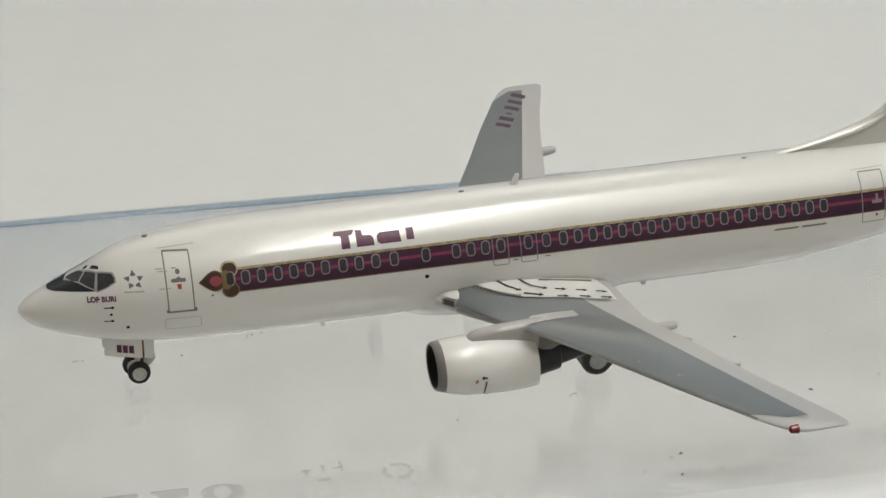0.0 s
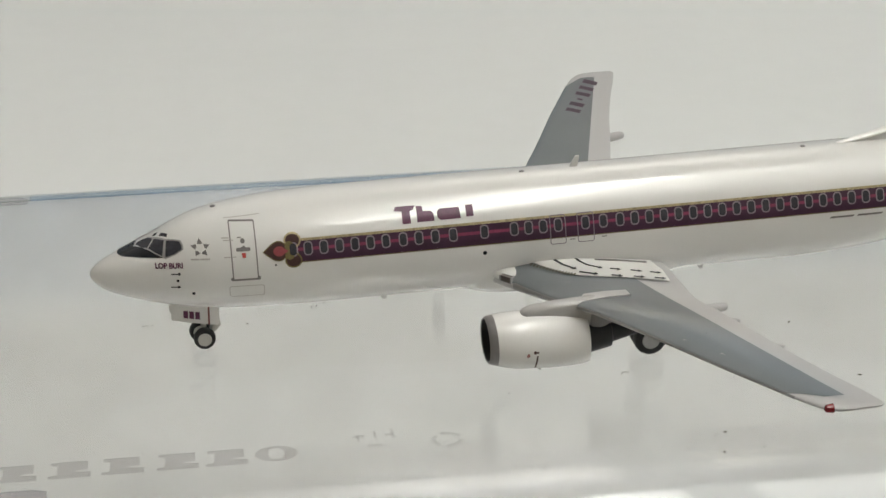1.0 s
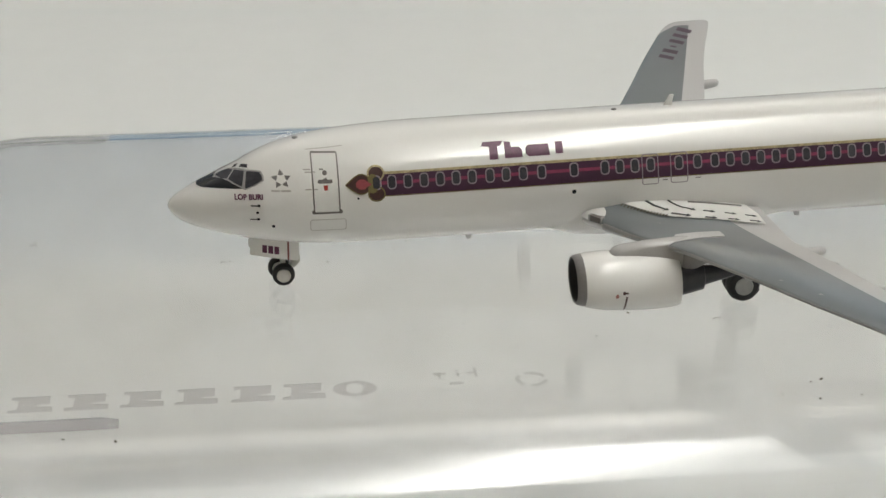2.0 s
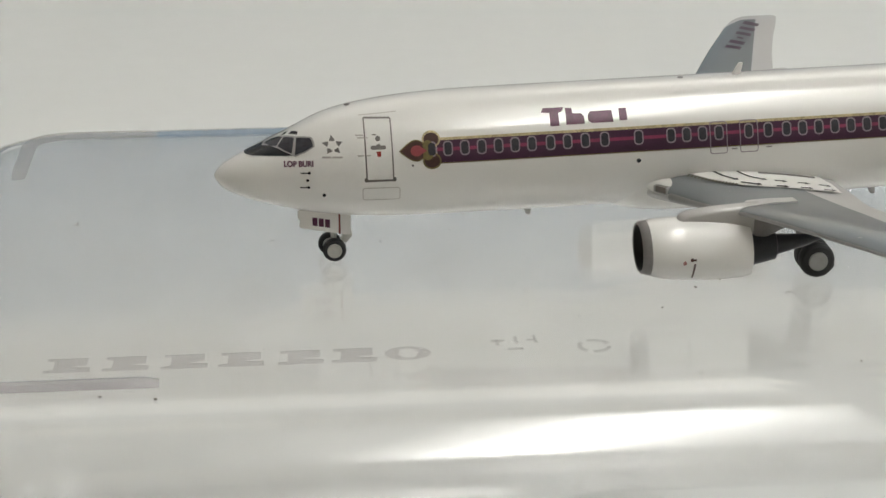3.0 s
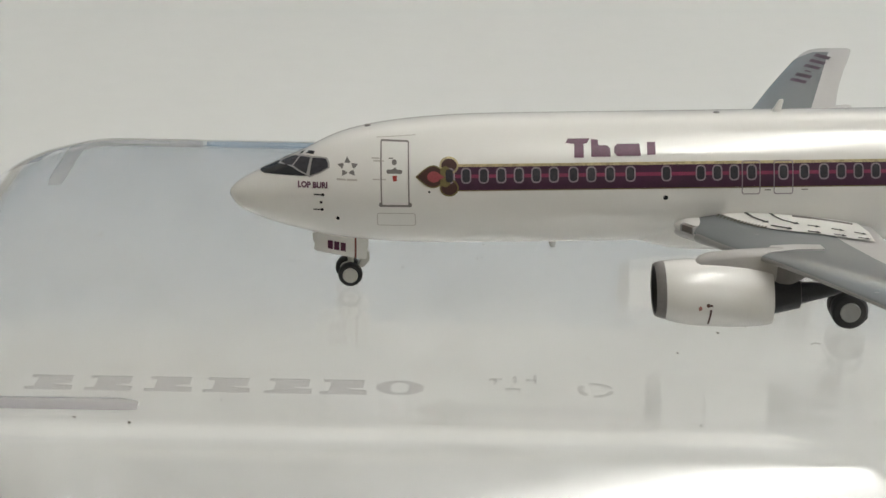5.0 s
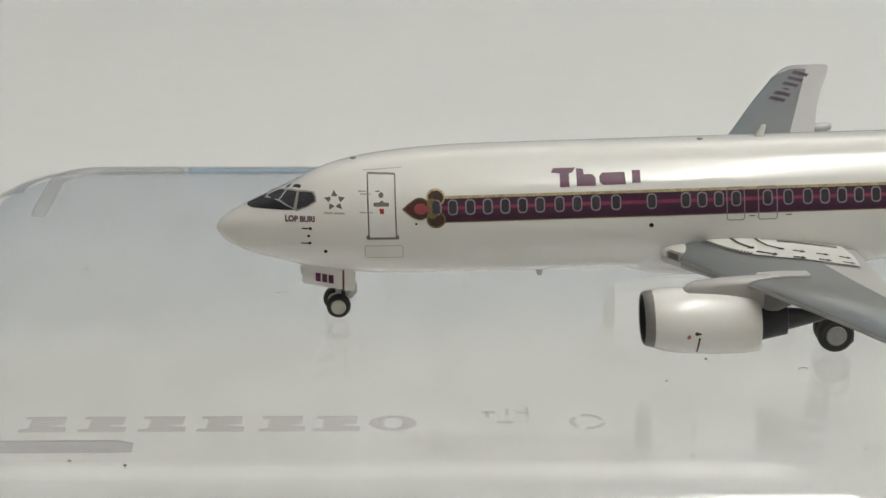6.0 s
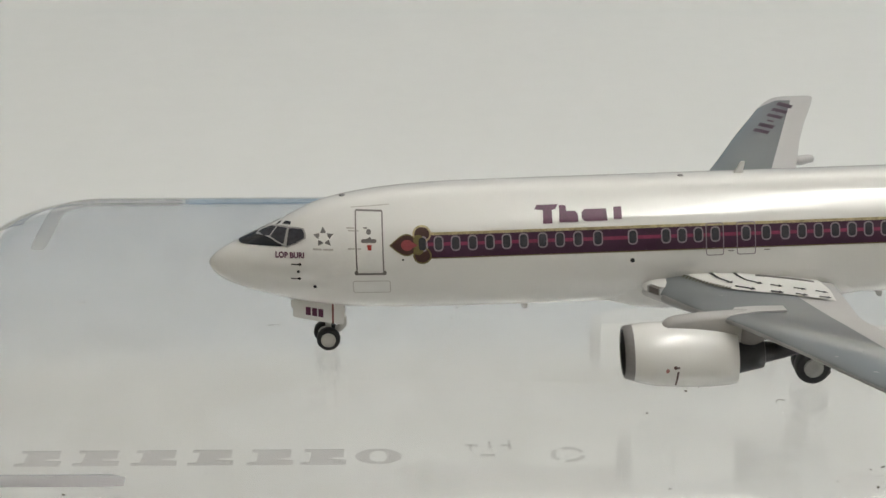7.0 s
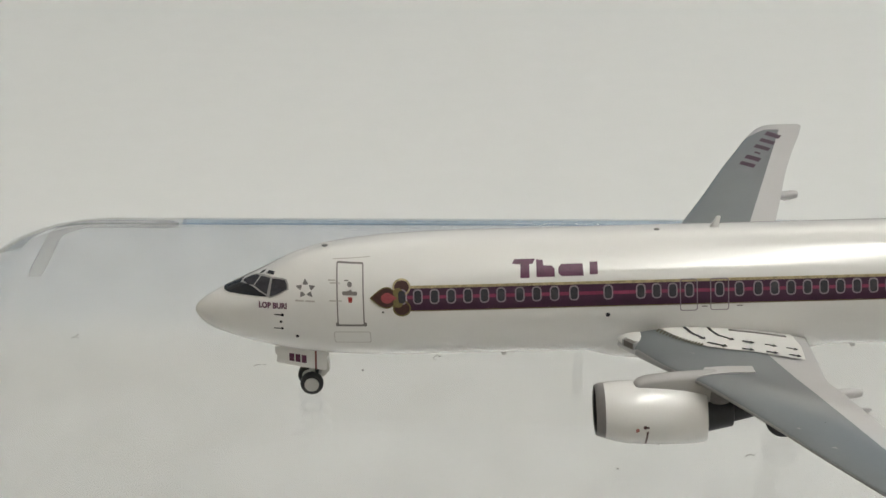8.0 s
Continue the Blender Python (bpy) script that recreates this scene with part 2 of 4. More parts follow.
def part(name, bm, material, parent, label="", smooth=True):
    me = mesh_of(name, bm, smooth)
    me.materials.append(material)
    ob = new(name, me)
    ob.parent = parent
    if label:
        tagged(ob, label)
    return ob


def thing(name, bm, material, label, category, kind="", group="", smooth=True):
    me = mesh_of(name, bm, smooth)
    me.materials.append(material)
    return tagged(new(name, me), label, category, group, kind)


def box_bm(x0, x1, y0, y1, z0, z1, bevel=0.0, seg=2):
    bm = bmesh.new()
    bmesh.ops.create_cube(bm, size=1)
    for v in bm.verts:
        v.co = Vector(((x0 + x1) / 2 + v.co.x * (x1 - x0), (y0 + y1) / 2 + v.co.y * (y1 - y0), (z0 + z1) / 2 + v.co.z * (z1 - z0)))
    if bevel:
        bmesh.ops.bevel(bm, geom=bm.edges[:], offset=bevel, segments=seg, affect="EDGES", profile=0.5)
    return bm


def loft(rings, cap=True, closed=True):
    bm = bmesh.new()
    rows = [[bm.verts.new(p) for p in ring] for ring in rings]
    n = len(rows[0])
    for a, b in zip(rows, rows[1:]):
        for i in range(n if closed else n - 1):
            bm.faces.new((a[i], a[(i + 1) % n], b[(i + 1) % n], b[i]))
    if cap:
        bm.faces.new(rows[0])
        bm.faces.new(rows[-1])
    return bm


def spin_x(profile, cy, cz, n=48, squash=None):
    """Rings round an axis along x from (x, radius, centre height) rows."""
    rings = []
    for x, r, dz in profile:
        ring = []
        for i in range(n):
            a = 2 * math.pi * i / n
            dy, dzz = r * math.cos(a), r * math.sin(a)
            if squash:
                dy, dzz = squash(x, dy, dzz)
            ring.append(Vector((x, cy + dy, cz + dz + dzz)))
        rings.append(ring)
    return rings


def extrude_side(poly, y0, y1, bevel=0.0):
    """A plate with the outline poly, in x and z, between two heights of y."""
    bm = bmesh.new()
    a = [bm.verts.new((x, y0, z)) for x, z in poly]
    b = [bm.verts.new((x, y1, z)) for x, z in poly]
    n = len(poly)
    bm.faces.new(a)
    bm.faces.new(b)
    for i in range(n):
        bm.faces.new((a[i], a[(i + 1) % n], b[(i + 1) % n], b[i]))
    if bevel:
        bmesh.ops.recalc_face_normals(bm, faces=bm.faces)
        bmesh.ops.bevel(bm, geom=bm.edges[:], offset=bevel, segments=2, affect="EDGES", profile=0.5)
    return bm


def rounded_side(poly, y0, y1, r, ry, seg=7):
    """A plate with the outline poly, in x and z, its rims rounded by r in the outline and ry in y."""
    n = len(poly)
    pts = [Vector(p) for p in poly]
    turn = 1 if sum(pts[i].x * pts[(i + 1) % n].y - pts[(i + 1) % n].x * pts[i].y for i in range(n)) > 0 else -1
    inward = []
    for i in range(n):
        e0, e1 = (pts[i] - pts[i - 1]).normalized(), (pts[(i + 1) % n] - pts[i]).normalized()
        n0, n1 = Vector((-e0.y, e0.x)) * turn, Vector((-e1.y, e1.x)) * turn
        m = (n0 + n1).normalized()
        inward.append(m / max(0.6, m.dot(n0)))
    rings = []
    for end, sign in ((y0, 1), (y1, -1)):
        steps = [math.pi / 2 * k / seg for k in range(seg + 1)]
        for a in (reversed(steps) if sign > 0 else steps):
            inset = r * (1 - math.cos(a))
            rings.append([Vector((p.x + d.x * inset, end + sign * ry * (1 - math.sin(a)), p.y + d.y * inset)) for p, d in zip(pts, inward)])
    return loft(rings)


def smooth_at(xs, ys, x):
    """Monotone cubic through the knots."""
    n = len(xs)
    d = [(ys[i + 1] - ys[i]) / (xs[i + 1] - xs[i]) for i in range(n - 1)]
    i = max(0, min(n - 2, int(np.searchsorted(xs, x)) - 1))

    def slope(k):
        if k == 0:
            return d[0]
        if k == n - 1:
            return d[-1]
        return 0.0 if d[k - 1] * d[k] <= 0 else 2 * d[k - 1] * d[k] / (d[k - 1] + d[k])

    h = xs[i + 1] - xs[i]
    t = min(1.0, max(0.0, (x - xs[i]) / h))
    m0, m1 = slope(i) * h, slope(i + 1) * h
    return (2 * t**3 - 3 * t**2 + 1) * ys[i] + (t**3 - 2 * t**2 + t) * m0 + (-2 * t**3 + 3 * t**2) * ys[i + 1] + (t**3 - t**2) * m1


def sheet(poly, cut_u, cut_v, place):
    """A flat outline in two axes, cut into small faces and laid on a curved surface by place(u, v)."""
    bm = bmesh.new()
    bm.faces.new([bm.verts.new((u, v, 0)) for u, v in poly])
    us, vs = [p[0] for p in poly], [p[1] for p in poly]
    for axis, step, lo, hi in ((0, cut_u, min(us), max(us)), (1, cut_v, min(vs), max(vs))):
        k = int((hi - lo) / step)
        for i in range(1, k + 1):
            co = [0, 0, 0]
            no = [0, 0, 0]
            co[axis], no[axis] = lo + (hi - lo) * i / (k + 1), 1
            bmesh.ops.bisect_plane(bm, geom=bm.verts[:] + bm.edges[:] + bm.faces[:], plane_co=co, plane_no=no, dist=1e-6)
    for v in bm.verts:
        v.co = place(v.co.x, v.co.y)
    return bm


def joined(bms):
    out = bmesh.new()
    for bm in bms:
        me = bpy.data.meshes.new("piece")
        bm.to_mesh(me)
        bm.free()
        out.from_mesh(me)
        bpy.data.meshes.remove(me)
    return out


def ring_poly(cx, cy, rx, ry, n=20):
    return [(cx + rx * math.cos(2 * math.pi * i / n), cy + ry * math.sin(2 * math.pi * i / n)) for i in range(n)]


def round_rect(x0, x1, z0, z1, r, n=4):
    out = []
    for cx, cz, a0 in ((x1 - r, z1 - r, 0), (x0 + r, z1 - r, 90), (x0 + r, z0 + r, 180), (x1 - r, z0 + r, 270)):
        for i in range(n + 1):
            a = radians(a0 + 90 * i / n)
            out.append((cx + r * math.cos(a), cz + r * math.sin(a)))
    return out


def band(poly, w):
    """Quads along a closed outline, w wide inwards."""
    c = Vector((sum(p[0] for p in poly) / len(poly), sum(p[1] for p in poly) / len(poly)))
    n = len(poly)
    inner = []
    for i in range(n):
        a, b, d = Vector(poly[i - 1]), Vector(poly[i]), Vector(poly[(i + 1) % n])
        t = (d - a).normalized()
        no = Vector((-t.y, t.x))
        if no.dot(c - b) < 0:
            no = -no
        inner.append(b + no * w)
    return [[poly[i], poly[(i + 1) % n], tuple(inner[(i + 1) % n]), tuple(inner[i])] for i in range(n)]


def text_polys(words, height):
    """The built-in font's letters as a flat mesh, its lower left corner at the origin."""
    cu = bpy.data.curves.new("lettering", "FONT")
    cu.body, cu.size, cu.resolution_u, cu.offset = words, height / 0.72, 3, height * 0.06
    ob = new("lettering", cu)
    bpy.context.view_layer.update()
    me = ob.to_mesh()
    bm = bmesh.new()
    bm.from_mesh(me)
    ob.to_mesh_clear()
    bpy.data.objects.remove(ob)
    return bm

# ---- the room round the table ----
BOX_H = 4.2
TABLE_Z = -BOX_H


def setting(name, bm, material, label, category):
    return thing(name, bm, material, label, category, kind="structure", smooth=False)


setting("floor", box_bm(-220, 220, -200, 240, -82, -78), FLOOR, "pale wooden floor under the table", "floor")
setting("ceiling", box_bm(-220, 220, -200, 240, 158, 162), CEIL, "plain white ceiling", "ceiling")
WX0, WX1, WZ0, WZ1 = -170, 190, 20, 106
wall_north = setting("wall_north", joined([box_bm(-220, WX0, 240, 246, -82, 162), box_bm(WX1, 220, 240, 246, -82, 162), box_bm(WX0, WX1, 240, 246, -82, WZ0),
                                           box_bm(WX0, WX1, 240, 246, WZ1, 162)]), PALE_WALL, "cream wall with a wide window", "wall")
window_1 = tagged(new("window_1"), "wide window with a white frame and daylight behind", "window", kind="structure")
for x0, x1, z0, z1 in ((WX0, WX0 + 5, WZ0, WZ1), (WX1 - 5, WX1, WZ0, WZ1), (WX0 + 5, WX1 - 5, WZ0, WZ0 + 5), (WX0 + 5, WX1 - 5, WZ1 - 5, WZ1)):
    part("window_frame", box_bm(x0, x1, 241, 245, z0, z1), WINDOW_PAINT, window_1, smooth=False)
part("pane", box_bm(WX0 + 5, WX1 - 5, 242.8, 243.2, WZ0 + 5, WZ1 - 5), PANE, window_1, smooth=False).visible_shadow = False
setting("wall_south", box_bm(-220, 220, -206, -200, -82, 162), WALL, "plain cream wall", "wall")
setting("wall_west", box_bm(-226, -220, -206, 246, -82, 162), WALL, "plain cream wall", "wall")
setting("wall_east", box_bm(220, 226, -206, 246, -82, 162), WALL, "plain cream wall", "wall")


def build_table():
    root = tagged(new("table"), "large cream white table with a smooth plain top", "table")
    part("tabletop", box_bm(-90, 100, -8, 110, TABLE_Z - 3, TABLE_Z, 0.3), TABLE, root)
    for x in (-82, 92):
        for y in (-3, 102):
            part("leg", box_bm(x - 3, x + 3, y - 3, y + 3, -78, TABLE_Z - 3, 0.3), TABLE, root)
    return root


build_table()


def build_glow_panel(x, y, sx, sy, diffuser, label):
    root = tagged(new("ceiling_lamp"), label, "ceiling lamp", group="ceiling lamps")
    root.matrix_world = pose(x, y, 1.45)
    part("diffuser", box_bm(-sx / 2, sx / 2, -sy / 2, sy / 2, 0, 0.4), diffuser, root, "glowing white diffuser", smooth=False)
    part("housing", box_bm(-sx / 2 - 2, sx / 2 + 2, -sy / 2 - 2, sy / 2 + 2, 1, 5, 0.5), LAMP_HOUSING, root)
    for dy in (-0.3, 0.3):
        part("bracket", box_bm(-1.5, 1.5, dy * sy - 1.5, dy * sy + 1.5, 5, 13), LAMP_HOUSING, root)


build_glow_panel(0.275, -0.40, 105, 112, DIFFUSER, "wide ceiling lamp panel with a bright slanting band")
# unseen fill panel, added to lift the light on table and model
build_glow_panel(1.50, -0.47, 120, 130, FILL_DIFFUSER, "broad soft fill panel, added out of view to brighten the table")
build_glow_panel(-0.25, 1.32, 190, 136, DIM_DIFFUSER, "dim ceiling lamp panel towards the window")

# ---- the clear plastic box, upside down ----
FX0, FX1, FY0, FY1, FILLET, CORNER = -1.86, 11.6, -2.50, 3.59, 0.75, 0.62


def box_outline(off, n=14):
    pts = []
    r = CORNER + off
    for cx, cy, a0 in ((FX1 - CORNER, FY1 - CORNER, 0), (FX0 + CORNER, FY1 - CORNER, 90), (FX0 + CORNER, FY0 + CORNER, 180), (FX1 - CORNER, FY0 + CORNER, 270)):
        for i in range(n + 1):
            a = radians(a0 + 90 * i / n)
            pts.append((cx + r * math.cos(a), cy + r * math.sin(a)))
    return pts


def box_shell():
    rings = [(0.0, 0.0)]
    for i in range(1, 13):
        a = radians(90 * i / 12)
        rings.append((FILLET * math.sin(a), -FILLET * (1 - math.cos(a))))
    rings += [(FILLET + 0.03, -2.0), (FILLET + 0.09, TABLE_Z)]
    bm = bmesh.new()
    rows = [[bm.verts.new((x, y, z)) for x, y in box_outline(off)] for off, z in rings]
    n = len(rows[0])
    for a, b in zip(rows, rows[1:]):
        for i in range(n):
            bm.faces.new((a[i], a[(i + 1) % n], b[(i + 1) % n], b[i]))
    bm.faces.new(rows[0])
    return bm


def build_plastic_box():
    root = tagged(new("plastic_box"), "clear plastic food box lying upside down on the table", "box")
    shell = part("shell", box_shell(), PLASTIC, root)
    wall = shell.modifiers.new("wall", "SOLIDIFY")
    wall.thickness, wall.offset = 0.056 * U, -1
    shell.visible_shadow = False
    return root, shell


plastic_box, box_shell_ob = build_plastic_box()


def back_rim(stations):
    """The thick back rim inside the wall, at the given stations of the outline; it thins out past the far corner."""
    def spot(off, at):
        pts = box_outline(off)
        i = int(at)
        a, b = Vector(pts[i]), Vector(pts[i + 1])
        return a + (b - a) * (at - i)

    rings = []
    for at in stations:
        inner = 0.70 + 0.042 * min(1.0, max(0.0, (at - 16) / 7))
        prof = [(0.744, a) for a in range(8, 33, 4)] + [(inner, a) for a in range(32, 7, -4)]
        rings.append([Vector((*spot(r * math.sin(radians(a)), at), -FILLET + r * math.cos(radians(a)))) for r, a in prof])
    return loft(rings)


RIM_SPLIT = 14.948
part("back_rim", back_rim([7, 8, 9, 10, 11, 12, 13, 14, RIM_SPLIT]), RIM_BLUE, plastic_box, "blue-grey thick plastic rim").visible_shadow = False
part("back_rim", back_rim([RIM_SPLIT] + list(range(15, 30))), RIM_PALE, plastic_box, "pale frosted stretch of the rim").visible_shadow = False


def ridge(points, width, height):
    """A low rounded ridge along a line on the top face."""
    half, rings = width / 2, []
    pts = [Vector((*p, 0)) for p in points]
    for i, p in enumerate(pts):
        t = (pts[min(i + 1, len(pts) - 1)] - pts[max(i - 1, 0)]).normalized()
        side = Vector((-t.y, t.x, 0))
        end = 0.55 if i in (0, len(pts) - 1) else 1.0
        rings.append([p + side * half * u * (1 if end == 1 else 0.85) + Vector((0, 0, 0.0005 + height * h * end))
                      for u, h in ((-1, 0), (-0.92, 0.55), (-0.6, 0.9), (0, 1), (0.6, 0.9), (0.92, 0.55), (1, 0))])
    return loft(rings)


def foot_path(corner, end_x, end_y):
    """From the long side round one corner to the short side, inside the flat's edge."""
    inset, r = 0.085, CORNER - 0.28
    sy = 1 if corner == "back" else -1
    y = FY1 - inset if sy > 0 else FY0 + inset + 0.07
    x = FX0 + inset + 0.06
    pts = [(end_x + (x + r - end_x) * i / 10, y) for i in range(11)]
    for i in range(1, 9):
        a = radians(90 * i / 8)
        pts.append((x + r - r * math.sin(a), y - sy * (r - r * math.cos(a))))
    last = pts[-1]
    pts += [(last[0], last[1] + (end_y - last[1]) * i / 5) for i in range(1, 6)]
    return pts


for corner, ex, ey in (("back", -0.62, 2.24), ("front", -0.36, -1.35)):
    part("foot_ridge", ridge(foot_path(corner, ex, ey), 0.13, 0.045), PALE_FROST if corner == "back" else FROST, plastic_box, "frosted low ridge round the corner").visible_shadow = False


def flat_block(poly, z0, z1):
    bm = bmesh.new()
    a = [bm.verts.new((x, y, z0)) for x, y in poly]
    b = [bm.verts.new((x, y, z1)) for x, y in poly]
    n = len(poly)
    bm.faces.new(b)
    for i in range(n):
        bm.faces.new((a[i], a[(i + 1) % n], b[(i + 1) % n], b[i]))
    return bm


# raised maker's mark: plain blocks
MARK_X = (-1.12, -0.74, -0.36, 0.01, 0.40, 0.75, 1.11)
for i, x in enumerate(MARK_X):
    if i < 6:
        w = 0.30
        poly = [(x, -2.10), (x + w, -2.10), (x + w, -2.035), (x + w * 0.62, -2.025), (x + w * 0.62, -1.995), (x + w * 0.92, -1.985),
                (x + w * 0.94, -1.87), (x + 0.02, -1.87), (x + 0.02, -1.90), (x + 0.07, -1.91), (x + 0.06, -2.06), (x, -2.07)]
        bm = flat_block(poly, 0.0006, 0.006)
    else:
        outer, inner = ring_poly(x + 0.15, -1.985, 0.155, 0.12, 28), ring_poly(x + 0.15, -1.985, 0.06, 0.085, 28)
        bm = bmesh.new()
        n = len(outer)
        va = [bm.verts.new((*p, 0.006)) for p in outer]
        vb = [bm.verts.new((*p, 0.006)) for p in inner]
        for k in range(n):
            bm.faces.new((va[k], va[(k + 1) % n], vb[(k + 1) % n], vb[k]))
    part("raised_block", bm, EMBOSS, plastic_box, "raised frosted block of the maker's mark").visible_shadow = False

# small moulded signs, too worn to read
for x, y, w, d in ((1.83, -1.83, 0.09, 0.025), (1.86, -1.90, 0.02, 0.10), (1.93, -1.99, 0.10, 0.03), (1.99, -1.86, 0.02, 0.10),
                   (2.07, -1.83, 0.06, 0.02), (2.12, -1.88, 0.02, 0.14)):
    part("moulded_bar", flat_block([(x, y), (x + w, y), (x + w, y + d), (x, y + d)], 0.0006, 0.005), WORN_EMBOSS, plastic_box).visible_shadow = False
for k, a0 in enumerate((20, 140, 260)):
    arc = [(2.51 + 0.115 * math.cos(radians(a0 + s)), -1.97 + 0.115 * math.sin(radians(a0 + s))) for s in range(0, 91, 15)]
    arc += [(2.51 + 0.085 * math.cos(radians(a0 + s)), -1.97 + 0.085 * math.sin(radians(a0 + s))) for s in range(90, -1, -15)]
    part("moulded_arc", flat_block(arc, 0.0006, 0.005), WORN_EMBOSS, plastic_box).visible_shadow = False

# ---- the model airplane ----
PITCH = math.degrees(math.atan(0.0322))
plane = tagged(new("model_airplane"), "white die-cast airliner model with purple stripe on the plastic box", "model airplane")
plane.matrix_world = pose(0.026 * U, 0, 0, 0, -PITCH, 0)

FUS = ((-.018, .67, .67, .0, .67), (-.002, .706, .633, .05, .67), (.034, .742, .586, .095, .669), (.106, .788, .537, .148, .668),
       (.20, .834, .496, .198, .67), (.314, .882, .457, .252, .682), (.428, .930, .425, .300, .697), (.52, .970, .402, .332, .71))
FUS += ((.64, 1.036, .372, .366, .722), (.80, 1.104, .343, .4, .734), (1.0, 1.153, .320, .43, .742), (1.25, 1.188, .304, .452, .748),
        (1.5, 1.207, .297, .464, .75), (1.8, 1.218, .294, .47, .75), (2.2, 1.22, .293, .47, .75), (5.6, 1.22, .293, .47, .75))
FUS += ((6.1, 1.22, .315, .468, .757), (6.7, 1.218, .40, .45, .785), (7.3, 1.212, .54, .395, .85), (7.9, 1.198, .70, .30, .925),
        (8.4, 1.175, .85, .195, .99), (8.7, 1.14, .95, .11, 1.035), (8.8, 1.08, 1.0, .04, 1.04))
FS = [math.sqrt(r[0] + .018) for r in FUS]
FCOL = [[r[k] for r in FUS] for k in range(1, 5)]


def fus_at(x):
    s = math.sqrt(max(0.0, x + .018))
    return [smooth_at(FS, FCOL[k], s) for k in range(4)]


def fus_half(x, z):
    zt, zb, w, zc = fus_at(x)
    h = zt - zc if z > zc else zc - zb
    u = min(1.0, abs(z - zc) / max(h, 1e-6))
    return w * math.sqrt(max(0.0, 1 - u * u))


def skin(x, z, lift=0.003):
    """The port side of the hull at x and z, lifted off along its normal."""
    e = 0.004
    z = min(z, fus_at(x)[0] - 0.006)
    y = fus_half(x, z)
    dx, dz = (fus_half(x + e, z) - fus_half(x - e, z)) / (2 * e), (fus_half(x, z + e) - fus_half(x, z - e)) / (2 * e)
    n = Vector((-dx, 1, -dz)).normalized()
    return Vector((x + n.x * lift, -y - n.y * lift, z + n.z * lift))


def build_fuselage():
    xs = [-.0178 + (i / 44) ** 2 * 2.2178 for i in range(45)] + [2.2 + i * 0.1 for i in range(1, 35)] + [5.6 + i * 0.08 for i in range(1, 41)]
    rings = []
    for x in xs:
        zt, zb, w, zc = fus_at(x)
        ring = []
        for i in range(112):
            a = 2 * math.pi * i / 112
            s = math.sin(a)
            ring.append(Vector((x, w * math.cos(a), zc + s * (zt - zc if s > 0 else zc - zb))))
        rings.append(ring)
    return part("fuselage", loft(rings), WHITE, plane, "glossy white hull with printed markings")


hull = build_fuselage()


def decal(name, polys, material, label="", lift=0.003, cu=0.12, cv=0.03, host=None, place=None):
    place = place or (lambda u, v: skin(u, v, lift))
    return part(name, joined([sheet(p, cu, cv, place) for p in polys]), material, host or hull, label)


# the stripe, with its gold upper edge and magenta middle
def strip_poly(x0, x1, z0, z1):
    return [(x0, z0), (x1, z0), (x1, z1), (x0, z1)]


decal("stripe", [strip_poly(1.60, 8.0, .806, .962)], PURPLE, "dark purple stripe", 0.002, cu=0.15)
decal("stripe_middle_line", [strip_poly(1.60, 8.0, .888, .911)], PINK, "magenta line", 0.003, cu=0.15)
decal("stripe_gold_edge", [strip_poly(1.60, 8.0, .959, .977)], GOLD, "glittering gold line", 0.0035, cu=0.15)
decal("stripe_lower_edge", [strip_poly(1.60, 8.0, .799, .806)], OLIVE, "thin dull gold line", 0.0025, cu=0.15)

WINDOWS = (1.563, 1.68, 1.802, 1.924, 2.046, 2.167, 2.289, 2.425, 2.549, 2.679, 2.821, 3.07, 3.308, 3.423, 3.54, 3.661, 3.881, 4.026)
WINDOWS += tuple(4.162 + 0.1197 * k for k in range(19))
for x in WINDOWS:
    decal("window_frame", [round_rect(x - .035, x + .035, .850, .954, .027)], WINDOW_FRAME, "", 0.0045, cu=0.1)
    decal("window", [round_rect(x - .026, x + .026, .860, .944, .020)], GLASS_INK, "", 0.006, cu=0.1)

# lotus emblem at the stripe's front end
def lens_poly(x0, x1, zc, h, n=14):
    top = [(x0 + (x1 - x0) * i / n, zc + h * (math.sin(math.pi * (i / n) ** 1.25) ** 0.8 if 0 < i < n else 0)) for i in range(n + 1)]
    return top + [(x, 2 * zc - z) for x, z in reversed(top[1:-1])]


decal("emblem_petal", [ring_poly(1.562, .968, .063, .052)], MAROON, "maroon emblem petal", 0.004)
decal("emblem_petal", [ring_poly(1.562, .822, .063, .056)], MAROON, "maroon emblem petal", 0.004)
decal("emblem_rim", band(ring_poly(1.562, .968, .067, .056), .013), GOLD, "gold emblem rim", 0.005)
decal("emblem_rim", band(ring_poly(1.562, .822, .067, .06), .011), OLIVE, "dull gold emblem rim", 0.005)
decal("emblem_core", [ring_poly(1.535, .93, .036, .034), ring_poly(1.535, .862, .036, .034)], OLIVE, "olive gold emblem core", 0.0054)
decal("emblem_leaf", [lens_poly(1.328, 1.545, .896, .073)], MAROON, "pointed maroon emblem leaf", 0.0045)
decal("emblem_leaf_rim", band(lens_poly(1.326, 1.545, .896, .074), .008), OLIVE, "", 0.0052)
decal("emblem_heart", [ring_poly(1.455, .896, .045, .037)], CORAL, "coral red emblem heart", 0.0056)
decal("emblem_flame", [[(1.48, .87), (1.53, .894), (1.48, .925), (1.45, .897)]], CORAL, "", 0.0058)

